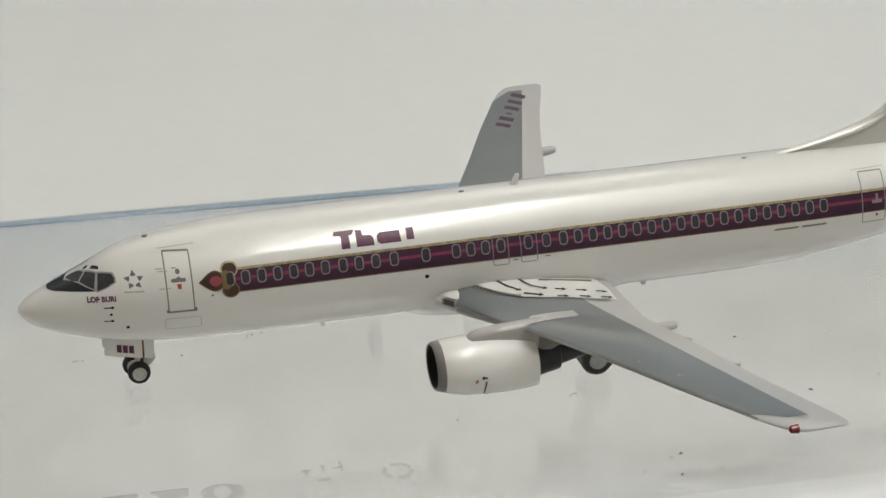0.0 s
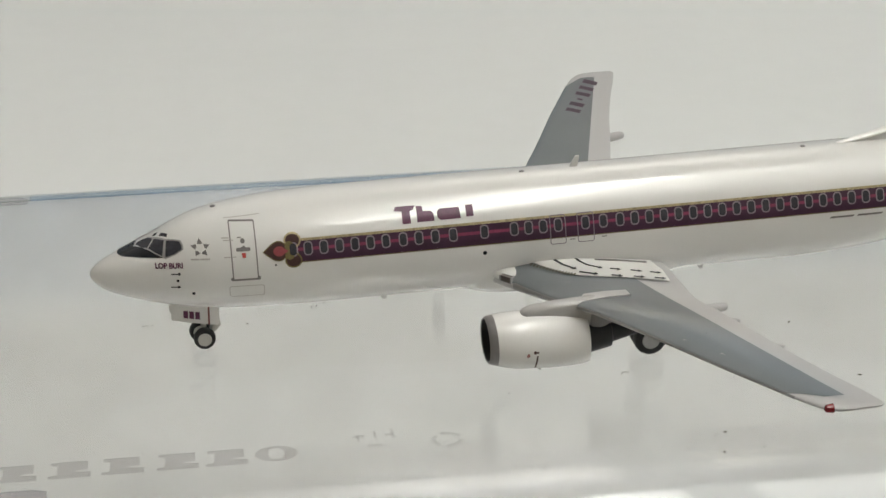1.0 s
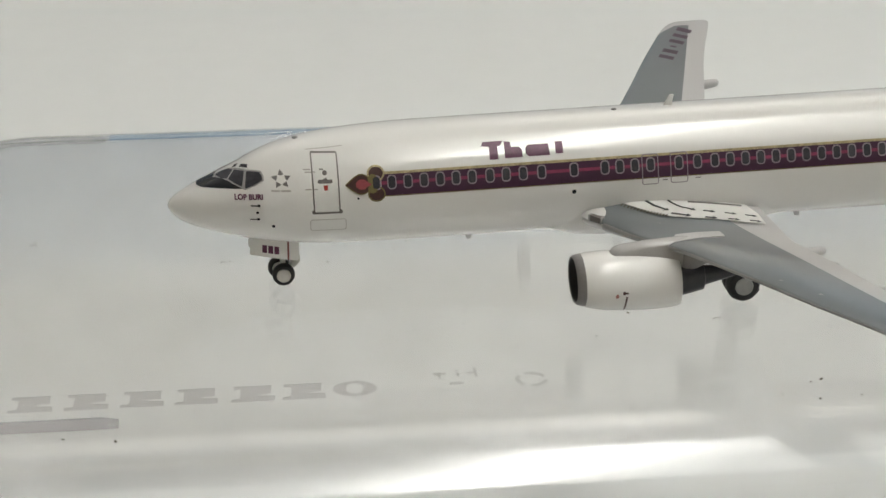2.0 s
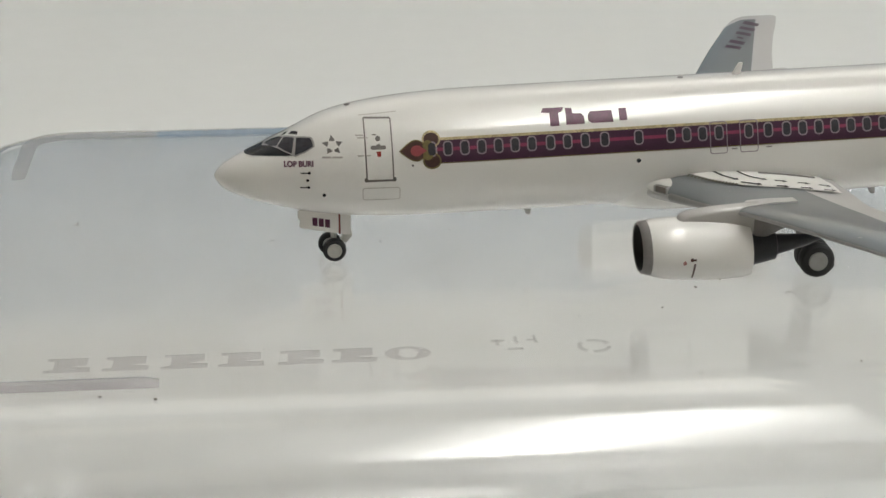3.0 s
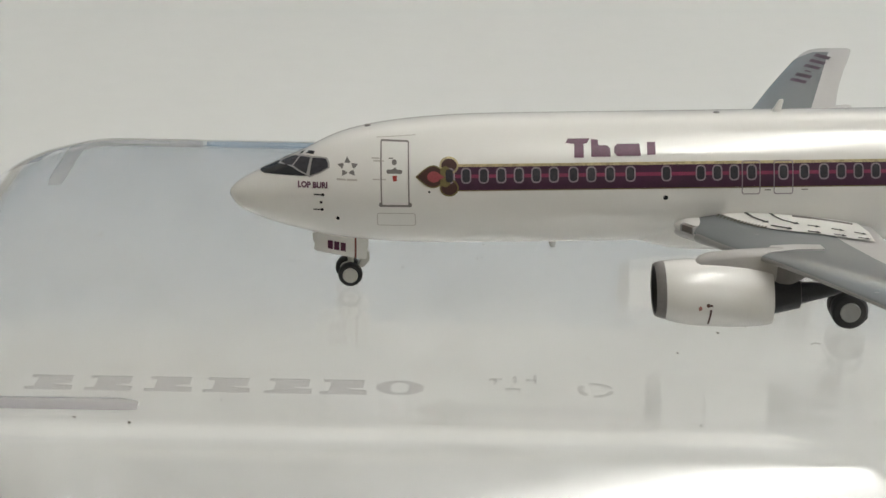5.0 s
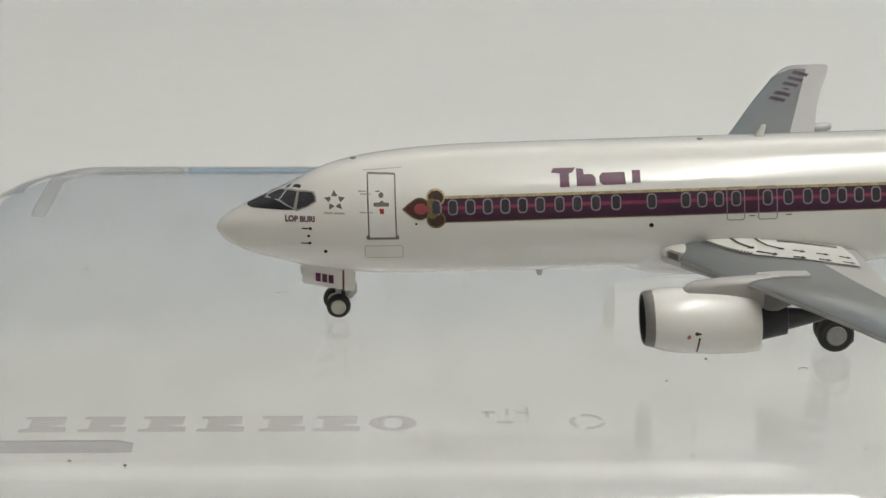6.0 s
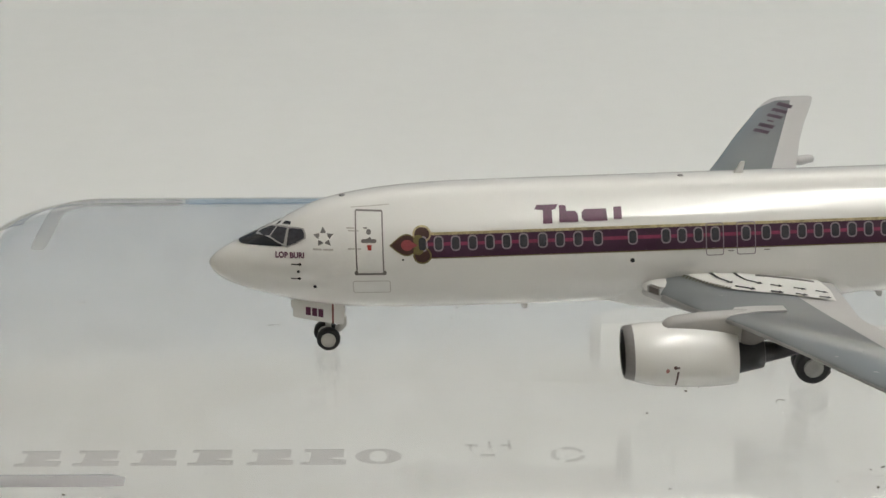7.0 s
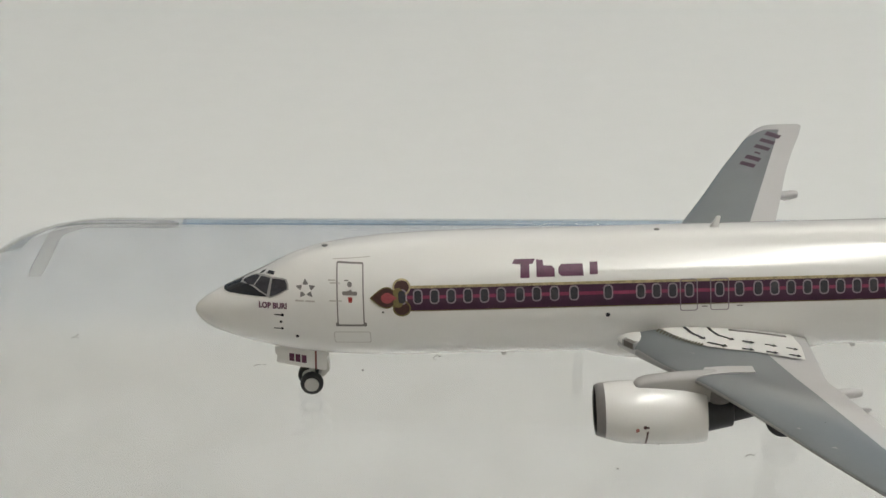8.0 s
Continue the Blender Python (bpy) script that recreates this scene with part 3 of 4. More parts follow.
# airline name: plain purple blocks
decal("name_block", [[(2.375, 1.094), (2.392, 1.118), (2.545, 1.118), (2.525, 1.092), (2.500, 1.088), (2.500, 1.008), (2.433, 1.008), (2.436, 1.088)]], PURPLE_TEXT, "purple block of the airline's name", cv=.02)
decal("name_block", [[(2.553, 1.114), (2.600, 1.110), (2.604, 1.080), (2.665, 1.078), (2.685, 1.060), (2.686, 1.012), (2.551, 1.012)]], PURPLE_TEXT, "purple block of the airline's name", cv=.02)
decal("name_block", [[(2.735, 1.086), (2.890, 1.086), (2.896, 1.014), (2.735, 1.014), (2.712, 1.032), (2.712, 1.068)]], PURPLE_TEXT, "purple block of the airline's name", cv=.02)
decal("name_block", [[(2.942, 1.094), (2.999, 1.094), (2.999, 1.021), (2.940, 1.020)]], PURPLE_TEXT, "purple block of the airline's name", cv=.02)

# flight deck glazing
def flip(bm):
    for v in bm.verts:
        v.co.y = -v.co.y
    return bm


def shell_at(x, a, lift):
    """The upper port side of the hull at x and the angle a above its widest line."""
    def spot(x, a):
        zt, zb, w, zc = fus_at(x)
        return Vector((x, -w * math.cos(a), zc + (zt - zc) * math.sin(a)))
    e = 0.004
    n = (spot(x, a + e) - spot(x, a - e)).cross(spot(x + e, a) - spot(x - e, a)).normalized()
    p = spot(x, a) + n * lift * (1 if n.y < 0 or n.z > 0 else -1)
    return Vector((p.x, min(p.y, -0.001), p.z))


def glare_mask(first, over):
    """Black paint below the windscreen; in front of it the paint crosses the top of the nose."""
    bm, rows = bmesh.new(), []
    for i in range(30):
        x = first + (.585 - first) * i / 29
        zt, zb, w, zc = fus_at(x)
        lo = smooth_at([.214, .24, .32, .43, .53, .585], [.838, .838, .846, .857, .866, .873], x)
        hi = zt - .0005 if x < .36 else smooth_at([.36, .42, .46, .52, .585], [.902, .903, .900, .890, .872], x)
        a0, a1 = math.asin(min(1, (lo - zc) / (zt - zc))), math.asin(min(1, (hi - zc) / (zt - zc)))
        if over and x < .36:
            a1 = math.pi - a0
        row = []
        for k in range(17):
            a = a0 + (a1 - a0) * k / 16
            row.append(bm.verts.new((x - .002, -(w + .003) * math.cos(a), zc + (zt - zc + .003) * math.sin(a))))
        rows.append(row)
    for p, q in zip(rows, rows[1:]):
        if (p[16].co.y > 0.02) != (q[16].co.y > 0.02):
            continue
        for k in range(16):
            bm.faces.new((p[k], p[k + 1], q[k + 1], q[k]))
    return bm


part("flight_deck_mask", glare_mask(.214, True), BLACK, hull, "black anti-glare mask below the windscreen")
part("flight_deck_mask", glare_mask(.345, False), BLACK, hull, "black anti-glare mask below the windscreen")
part("flight_deck_mask", flip(glare_mask(.345, False)), BLACK, hull, "black anti-glare mask below the windscreen")
GLAZING = (("windscreen_frame", FRAME_INK, .0045, [(0.342, 1.400), (0.358, 1.545), (0.420, 1.560), (0.466, 1.530), (0.513, 1.365), (0.597, 1.071), (0.711, 0.864), (0.726, 0.730), (0.727, 0.626), (0.659, 0.558), (0.584, 0.533), (0.498, 0.797), (0.457, 0.969)]),
           ("windscreen_pane", GLASS_INK, .006, [(0.364, 1.430), (0.380, 1.520), (0.423, 1.525), (0.465, 1.470), (0.499, 1.314), (0.453, 1.053), (0.407, 1.144)]),
           ("windscreen_pane", GLASS_INK, .006, [(0.460, 1.020), (0.511, 1.288), (0.585, 1.054), (0.564, 0.688), (0.558, 0.647), (0.508, 0.810)]),
           ("windscreen_pane", GLASS_INK, .006, [(0.601, 1.011), (0.699, 0.849), (0.714, 0.742), (0.715, 0.643), (0.649, 0.582), (0.587, 0.570), (0.584, 0.597)]),
           ("eyebrow_pane", GLASS_INK, .005, [(0.492, 1.450), (0.514, 1.540), (0.543, 1.510), (0.522, 1.395)]))
GLAZING += (("eyebrow_pane", GLASS_INK, .005, [(0.546, 1.309), (0.568, 1.375), (0.615, 1.201), (0.608, 1.106)]),)
for name, paint, up, poly in GLAZING:
    part(name, sheet(poly, .014, .05, lambda u, v, h=up: shell_at(u, v, h)), paint, hull)
    part(name, flip(sheet(poly, .014, .05, lambda u, v, h=up: shell_at(u, min(v, 0.55 + (v - 0.55) * .72), h))), paint, hull)

# name under the windscreen, sensors
lettering = text_polys("LOP BURI", 0.038)
w = max(v.co.x for v in lettering.verts)
for v in lettering.verts:
    v.co = skin(.497 + v.co.x / w * .213, .796 + .010 * v.co.x / w + v.co.y, 0.003)
part("lettering", lettering, PURPLE_TEXT, hull, "small purple lettering")
for x, z in ((.614, .752), (.605, .642)):
    decal("probe_mark", [strip_poly(x, x + .07, z, z + .009), ring_poly(x + .062, z + .006, .012, .011, 10)], BLACK, "black probe mark", cv=.01)
decal("probe_mark", [ring_poly(.662, .703, .011, .011, 10)], BLACK, "black probe mark", cv=.01)
decal("port_mark", [ring_poly(.776, .583, .013, .015, 12)], BLACK, "black port mark", cv=.01)
decal("port_mark", [ring_poly(3.066, .735, .017, .017, 12)], BLACK, "black port mark", cv=.01)
decal("port_mark", [ring_poly(1.422, .795, .008, .008, 10)], BLACK, "black port mark", cv=.01)

# alliance emblem: five triangles round a centre
tris = []
for k in range(5):
    a = radians(90 + 72 * k)
    out, side_v = Vector((math.cos(a), math.sin(a) * .82)), Vector((-math.sin(a), math.cos(a) * .82))
    c = Vector((.855, .945))
    tris.append([tuple(c + out * .078 + side_v * .006), tuple(c + out * .034 + side_v * .024), tuple(c + out * .032 - side_v * .004), tuple(c + out * .040 - side_v * .020)])
for tri in tris:
    decal("star_point", [tri], LIP, "dark grey point of a star emblem", cv=.015)
decal("emblem_caption", [strip_poly(.776, .840, .862, .874), strip_poly(.848, .922, .862, .874)], PALE_LINE, "pale bars of a caption", cv=.015)

# front door and its marks
decal("door_outline", band(round_rect(1.083, 1.285, .688, 1.112, .014), .010), DARK_LINE, "grey printed door outline", cv=.02, cu=.06)
decal("door_sill_mark", [strip_poly(1.083, 1.288, .684, .700), ring_poly(1.083, .700, .014, .018, 8), ring_poly(1.287, .700, .014, .018, 8)], DARK_LINE, "", 0.004)
decal("door_rain_line", [[(1.055, 1.117), (1.33, 1.138), (1.33, 1.142), (1.055, 1.121)]], PALE_LINE, "", cv=.01, cu=.03)
decal("hatch_outline", band(round_rect(1.052, 1.325, .531, .637, .02), .006), PALE_LINE, "pale printed hatch outline", cv=.02, cu=.06)
decal("door_mark", [ring_poly(1.181, .986, .018, .018, 10), strip_poly(1.142, 1.172, 1.006, 1.013)], DARK_LINE, "", cv=.01)
decal("door_handle_mark", [round_rect(1.126, 1.236, .915, .941, .01, 2), [(1.16, .94), (1.19, .955), (1.20, .94)]], DARK_LINE, "grey door handle mark", cv=.01)
decal("door_red_mark", [[(1.167, .902), (1.2, .902), (1.197, .866), (1.172, .866)]], RED, "red door mark", cv=.01)
for x0, x1, z in ((1.022, 1.078, 1.004), (1.034, 1.11, .988), (1.03, 1.078, .872), (1.092, 1.122, .872)):
    decal("door_side_mark", [strip_poly(x0, x1, z, z + .008)], PALE_LINE, "", cv=.01)

# overwing exits, rear door, maker's caption
for x0, x1 in ((3.592, 3.722), (3.813, 3.95)):
    decal("exit_outline", band(round_rect(x0, x1, .752, .978, .02), .007), WINDOW_FRAME, "pale printed exit outline", 0.007, cv=.02)
for x in (3.752, 4.008):
    decal("exit_mark", [strip_poly(x, x + .042, .778, .786)], DARK_LINE, "", cv=.01)
decal("rear_door_outline", band(round_rect(6.645, 6.85, .715, 1.102, .014), .008), FRAME_INK, "grey printed door outline", 0.006, cv=.02)
decal("rear_door_line", [[(6.60, 1.112), (6.88, 1.118), (6.88, 1.122), (6.60, 1.116)]], PALE_LINE, "", cv=.01)
decal("rear_door_mark", [ring_poly(6.775, .772, .013, .013, 10)], RED, "", cv=.01)
decal("rear_door_handle_mark", [round_rect(6.73, 6.82, .868, .895, .008, 2), strip_poly(6.765, 6.785, .895, .94)], WINDOW_FRAME, "", .006, cv=.01)
for x0, x1 in ((5.89, 6.09), (6.12, 6.33)):
    decal("caption_bar", [[(x0, .748), (x1, .748), (x1 + .012, .764), (x0 + .012, .764)]], DARK_LINE, "dark bar of a caption", cv=.01)
decal("caption_bar", [strip_poly(6.885, 6.905, .75, .83)], BLACK, "", cv=.01)


# roof and belly fittings
def blade(name, x, z, length, height, lean, y=0.0, thick=0.03, material=None):
    s = 1 if height > 0 else -1
    poly = [(x, z), (x + lean, z + height), (x + lean + length * .45, z + height), (x + length, z)]
    return part(name, extrude_side(poly, y - thick / 2, y + thick / 2, 0.006), material or LIGHT_GREY, plane)


blade("roof_antenna", 3.845, 1.205, .07, .10, .06, material=WHITE)
blade("belly_antenna", 2.26, .30, .075, -.078, .03)
blade("belly_antenna", 4.90, .31, .08, -.09, .04)
for x, z, y in ((3.46, 1.219, -.02), (5.80, 1.219, -.02), (.985, 1.155, .0), (1.80, .32, -.20)):
    bm = bmesh.new()
    bmesh.ops.create_icosphere(bm, subdivisions=2, radius=0.02 if z > 1 else 0.014)
    for v in bm.verts:
        v.co = Vector((x + v.co.x * 1.2, y + v.co.y, z + v.co.z * (.55 if z > 1 else .35)))
    part("beacon", bm, LIP if z > 1 else LIGHT_GREY, plane, "small dark fitting on the hull")


# belly fairing between the wings
def build_fairing():
    """A skin over the lower hull that swells softly from it round the wing roots."""
    swell_x, swell = (2.70, 2.86, 2.98, 3.12, 3.3, 3.6, 4.2, 4.45, 4.65, 4.85), (-.006, -.002, .026, .056, .070, .072, .066, .050, .022, -.006)
    rings = []
    for i in range(64):
        x = 2.74 + (4.84 - 2.74) * i / 63
        outer, inner = [], []
        for k in range(49):
            f = radians(-70 + 140 * k / 48)
            late = 0.30 * math.sin(f) ** 2
            d = smooth_at(swell_x, swell, x - late if x < 3.6 else x + late)
            edge = min(1.0, max(0.0, (radians(70) - abs(f)) / radians(30)))
            edge = edge * edge * (3 - 2 * edge)
            d = -.006 + (d + .006) * edge
            zt, zb, w, zc = fus_at(x)
            for r, ring in ((d, outer), (-.05, inner)):
                ring.append(Vector((x, (w + r) * math.sin(f), zc - (zc - zb + r) * math.cos(f))))
        rings.append(outer + inner[::-1])
    return part("belly_fairing", loft(rings), WHITE, plane, "white fairing swelling from the lower hull")


build_fairing()

# ---- wings ----
LE_Y, LE_X = (0.2, 0.48, 0.80, 1.10, 1.36, 1.66, 2.2, 2.75, 3.2, 3.53, 3.66, 3.72, 3.74), (3.06, 3.19, 3.345, 3.515, 3.67, 3.81, 4.05, 4.28, 4.482, 4.635, 4.72, 4.79, 4.90)
TE_Y, TE_X = (0.2, 0.6, 1.3, 1.65, 2.2, 2.6, 3.1, 3.6, 3.70, 3.74), (4.53, 4.53, 4.52, 4.60, 4.73, 4.82, 4.955, 5.105, 5.125, 5.10)
WZ_Y, WZ = (0.2, 0.6, 1.1, 1.5, 2.3, 3.6, 3.74), (.445, .485, .540, .580, .650, .757, .766)


def wing_line(y):
    return smooth_at(LE_Y, LE_X, y), smooth_at(TE_Y, TE_X, y), smooth_at(WZ_Y, WZ, y)


def airfoil(s):
    return 5 * (0.2969 * math.sqrt(max(s, 0)) - 0.126 * s - 0.3516 * s * s + 0.2843 * s**3 - 0.1036 * s**4)


def wing_thick(y):
    return smooth_at((0.2, 0.9, 1.4, 2.4, 3.3, 3.6, 3.70, 3.74), (0.16, 0.14, 0.135, 0.135, 0.14, 0.18, 0.16, 0.08), y)


def wing_crown(y):
    return smooth_at((0.2, 0.6, 1.1, 3.8), (1.32, 1.14, 0.72, 0.62), y)


def wing_up(side, x, y, lift=0.004):
    le, te, zc = wing_line(y)
    c = te - le
    s = min(1, max(0, (x - le) / c))
    return Vector((x, side * y, zc + airfoil(s) * wing_thick(y) * c * wing_crown(y) + 0.007 * s + lift))


def build_wing(side):
    ys = [0.2 + 0.07 * i for i in range(49)] + [3.60, 3.63, 3.66, 3.69, 3.71, 3.725, 3.735, 3.74]
    rings = []
    for y in ys:
        le, te, zc = wing_line(y)
        c, t = te - le, wing_thick(y)
        ring = []
        for i in range(36):
            s = (1 - math.cos(math.pi * i / 35)) / 2
            ring.append(Vector((le + s * c, side * y, zc + airfoil(s) * t * c * wing_crown(y) + 0.007 * s)))
        for i in range(34, 0, -1):
            s = (1 - math.cos(math.pi * i / 35)) / 2
            ring.append(Vector((le + s * c, side * y, zc - airfoil(s) * t * c * 0.9)))
        rings.append(ring)
    wing = part("wing", loft(rings), LIGHT_GREY, plane, "light grey wing with blue-grey upper panel")
    return wing


def wing_decal(name, polys, material, wing, side, label="", lift=0.006, cu=0.06, cv=0.08):
    return part(name, joined([sheet(p, cu, cv, lambda x, y: wing_up(side, x, y, lift)) for p in polys]), material, wing, label)


def arrow(x0, y0, x1, y1, w=0.016, bend=0.0):
    a, b = Vector((x0, y0)), Vector((x1, y1))
    t = (b - a).normalized()
    n = Vector((-t.y, t.x))
    h = b - t * 0.035
    mid = (a + h) / 2 + n * bend
    return [tuple(a + n * w / 2), tuple(mid + n * w / 2), tuple(h + n * w / 2), tuple(h + n * w * 1.3), tuple(b), tuple(h - n * w * 1.3), tuple(h - n * w / 2),
            tuple(mid - n * w / 2), tuple(a - n * w / 2)]


def arrow_path(pts, w=0.018):
    """Quads along a bent line, and a head at its end."""
    v = [Vector(p) for p in pts]
    out = []
    for a, b in zip(v, v[1:]):
        t = (b - a).normalized()
        n = Vector((-t.y, t.x)) * w / 2
        out.append([tuple(a + n), tuple(b + n + t * .004), tuple(b - n + t * .004), tuple(a - n)])
    t = (v[-1] - v[-2]).normalized()
    n = Vector((-t.y, t.x)) * w * 1.3
    out.append([tuple(v[-1] + n), tuple(v[-1] + t * .036), tuple(v[-1] - n)])
    return out


def wing_panel(side):
    """The blue-grey paint, from just behind the leading edge to a swept line."""
    bm = bmesh.new()
    rows = []
    for i in range(60):
        y = 0.42 + (3.56 - 0.42) * i / 59
        le, te, zc = wing_line(y)
        x1 = 4.19 + (y - 0.90) * 0.269
        x0 = le + (0.006 + 0.2 * max(0.0, 0.60 - y) ** 1.5) * (te - le)
        if y > 3.40:
            x0 = le + (0.014 + (y - 3.40) * 1.6) * (te - le)
        x1 = min(x1, te - .02)
        rows.append([bm.verts.new(wing_up(side, x0 + (x1 - x0) * (k / 24) ** 1.9 - (.003 if k < 3 else 0), y, 0.005)) for k in range(25)])
    for a, b in zip(rows, rows[1:]):
        for k in range(24):
            bm.faces.new((a[k], a[k + 1], b[k + 1], b[k]))
    return bm


def wing_edge(side):
    """The leading edge, its shade put into a darker colour, from under the wing round to the painted panel."""
    rings = []
    for i in range(60):
        y = 0.62 + (3.46 - 0.62) * i / 59
        le, te, zc = wing_line(y)
        c, t = te - le, wing_thick(y)
        row = [Vector((le + s * c - .002, side * y, zc - airfoil(s) * t * c * 0.9 - .003)) for s in (.020, .012, .006, .002)]
        row.append(Vector((le - .004, side * y, zc)))
        row += [wing_up(side, le + s * c, y, .003) + Vector((-.002, 0, 0)) for s in (.002, .006, .011)]
        rings.append(row)
    return loft(rings, cap=False, closed=False)


for side in (-1, 1):
    wing = build_wing(side)
    part("painted_panel", wing_panel(side), PANEL_GREY, wing, "blue-grey painted panel")
    part("shaded_edge", wing_edge(side), EDGE_GREY, wing, "light grey leading edge, darkened as if in shade")
    # flap track fairings
    for y, x0, x1, r in ((1.42, 4.40, 4.76, .038), (1.75, 4.50, 4.755, .022), (2.36, 4.66, 4.90, .022)):
        zc = wing_line(y)[2]
        r *= 1.9 if side > 0 and y > 1.5 else 1.0
        rings = spin_x([(x0, .004, 0), (x0 + .04, r * .7, 0), (x0 + .12, r, -.004), (x1 - .05, r * .9, .006), (x1 - .012, r * .7, .008), (x1, r * .25, .01)], side * y, zc - .072, 16)
        part("flap_fairing", loft(rings), LIGHT_GREY, wing)
    if side < 0:
        # tip lamp
        lamp_rings = spin_x([(4.725, .012, 0), (4.735, .026, 0), (4.785, .032, 0), (4.79, .012, 0)], side * 3.685, wing_line(3.67)[2], 16)
        part("tip_lamp_lens", loft(lamp_rings), RED_LENS, wing, "dark red wing tip lamp")
        walk_poly = [(3.34, .30), (3.46, .46), (3.57, .63), (3.66, .72), (3.76, .785), (3.92, .83), (4.10, .86), (4.26, .905), (4.44, .955), (4.455, .66), (4.42, .40), (4.30, .30)]
        wing_decal("walkway", [walk_poly], WALKWAY, wing, side, "white escape path", 0.012, .05, .05)
        edge = [(4.44, .955), (4.26, .905), (4.10, .86), (3.92, .83), (3.76, .785), (3.66, .72), (3.57, .63), (3.46, .46)]
        rim = []
        for a, b in zip(edge, edge[1:]):
            n = Vector((b[1] - a[1], a[0] - b[0])).normalized() * .0045
            rim.append([a, b, (b[0] - n.x, b[1] - n.y), (a[0] - n.x, a[1] - n.y)])
        wing_decal("walkway_edge", rim, PALE_LINE, wing, side, "", 0.013, .05, .05)
        hatch = []
        for k in range(15):
            x, y = 3.440 + .0205 * k, .448 + .0285 * k - .0006 * k * k
            hatch.append([(x, y), (x + .010, y + .012), (x - .014, y + .052), (x - .024, y + .040)])
        wing_decal("walkway_hatch", hatch, HATCH_INK, wing, side, "", 0.0135, .05, .05)
        marks = [arrow_path([(3.60, .34), (3.63, .46), (3.67, .56), (3.735, .64)], .026), arrow_path([(3.79, .40), (3.815, .50), (3.86, .59), (3.94, .645)], .024), [arrow(3.765, .72, 3.905, .785, .026)]]
        for x, y in ((4.025, .67), (4.185, .70), (4.335, .73), (4.005, .81), (4.175, .84), (4.335, .87)):
            marks.append([arrow(x, y, x + .088, y + .022, .024)])
        for mark in marks:
            wing_decal("walkway_arrow", mark, BLACK, wing, side, "black arrow", 0.015, .05, .05)
        rod = [wing_up(side, x, .475 + .02 * (x - 3.96), .014) for x in (3.95, 4.05, 4.15, 4.25, 4.37)]
        rod_rings = [[p + Vector((0, .009 * math.cos(2 * math.pi * j / 8), .009 * math.sin(2 * math.pi * j / 8))) for j in range(8)] for p in rod]
        part("root_rail", loft(rod_rings), DARK_LINE, wing, "thin dark rail at the wing root")
        wing_decal("panel_chip", [[(3.62, .86), (3.66, .88), (3.655, .87)], [(4.16, 2.28), (4.19, 2.30), (4.18, 2.27)], [(4.33, 2.62), (4.37, 2.65), (4.355, 2.61)]], FRAME_INK, wing, side, "small paint chips", .007)
    else:
        # registration marks as plain bars across the chord
        for k, (t0, t1) in enumerate(((0.0, .09), (.17, .27), (.35, .39), (.48, .57), (.66, .75), (.84, .94))):
            def spot(u, v):
                return (4.445 + .37 * u + .115 * v, 2.80 + .76 * u - .09 * v)
            v0, v1 = (0.30, 0.70) if k == 2 else (0.0, 1.0)
            wing_decal("registration_bar", [[spot(t0, v0), spot(t1, v0), spot(t1, v1), spot(t0, v1)]], PURPLE, wing, side, "purple bar of the registration", .007, .05, .05)


# rounded white glove at each wing root, with a landing lamp
for side in (-1, 1):
    rings = []
    for y, le, rz in ((.34, 3.11, .060), (.44, 3.15, .060), (.50, 3.185, .054), (.54, 3.21, .044), (.57, 3.235, .030), (.585, 3.26, .012)):
        rings.append([Vector((3.285 + (3.285 - le) * math.cos(2 * math.pi * j / 32), side * y, .514 + rz * math.sin(2 * math.pi * j / 32))) for j in range(32)])
    part("wing_root_glove", loft(rings), WHITE, plane, "rounded white wing root")
    plate = [(3.168, side * .505), (3.245, side * .606), (3.285, side * .56), (3.21, side * .46)]
    lamp_ob = part("landing_lamp", flat_block(plate, .502, .552), EDGE_GREY, plane, "dark landing lamp in the wing root")
    lens = [(3.178, side * .525), (3.236, side * .602), (3.264, side * .57), (3.21, side * .50)]
    part("lamp_lens", flat_block(lens, .510, .5545), LAMP_BROWN, lamp_ob)


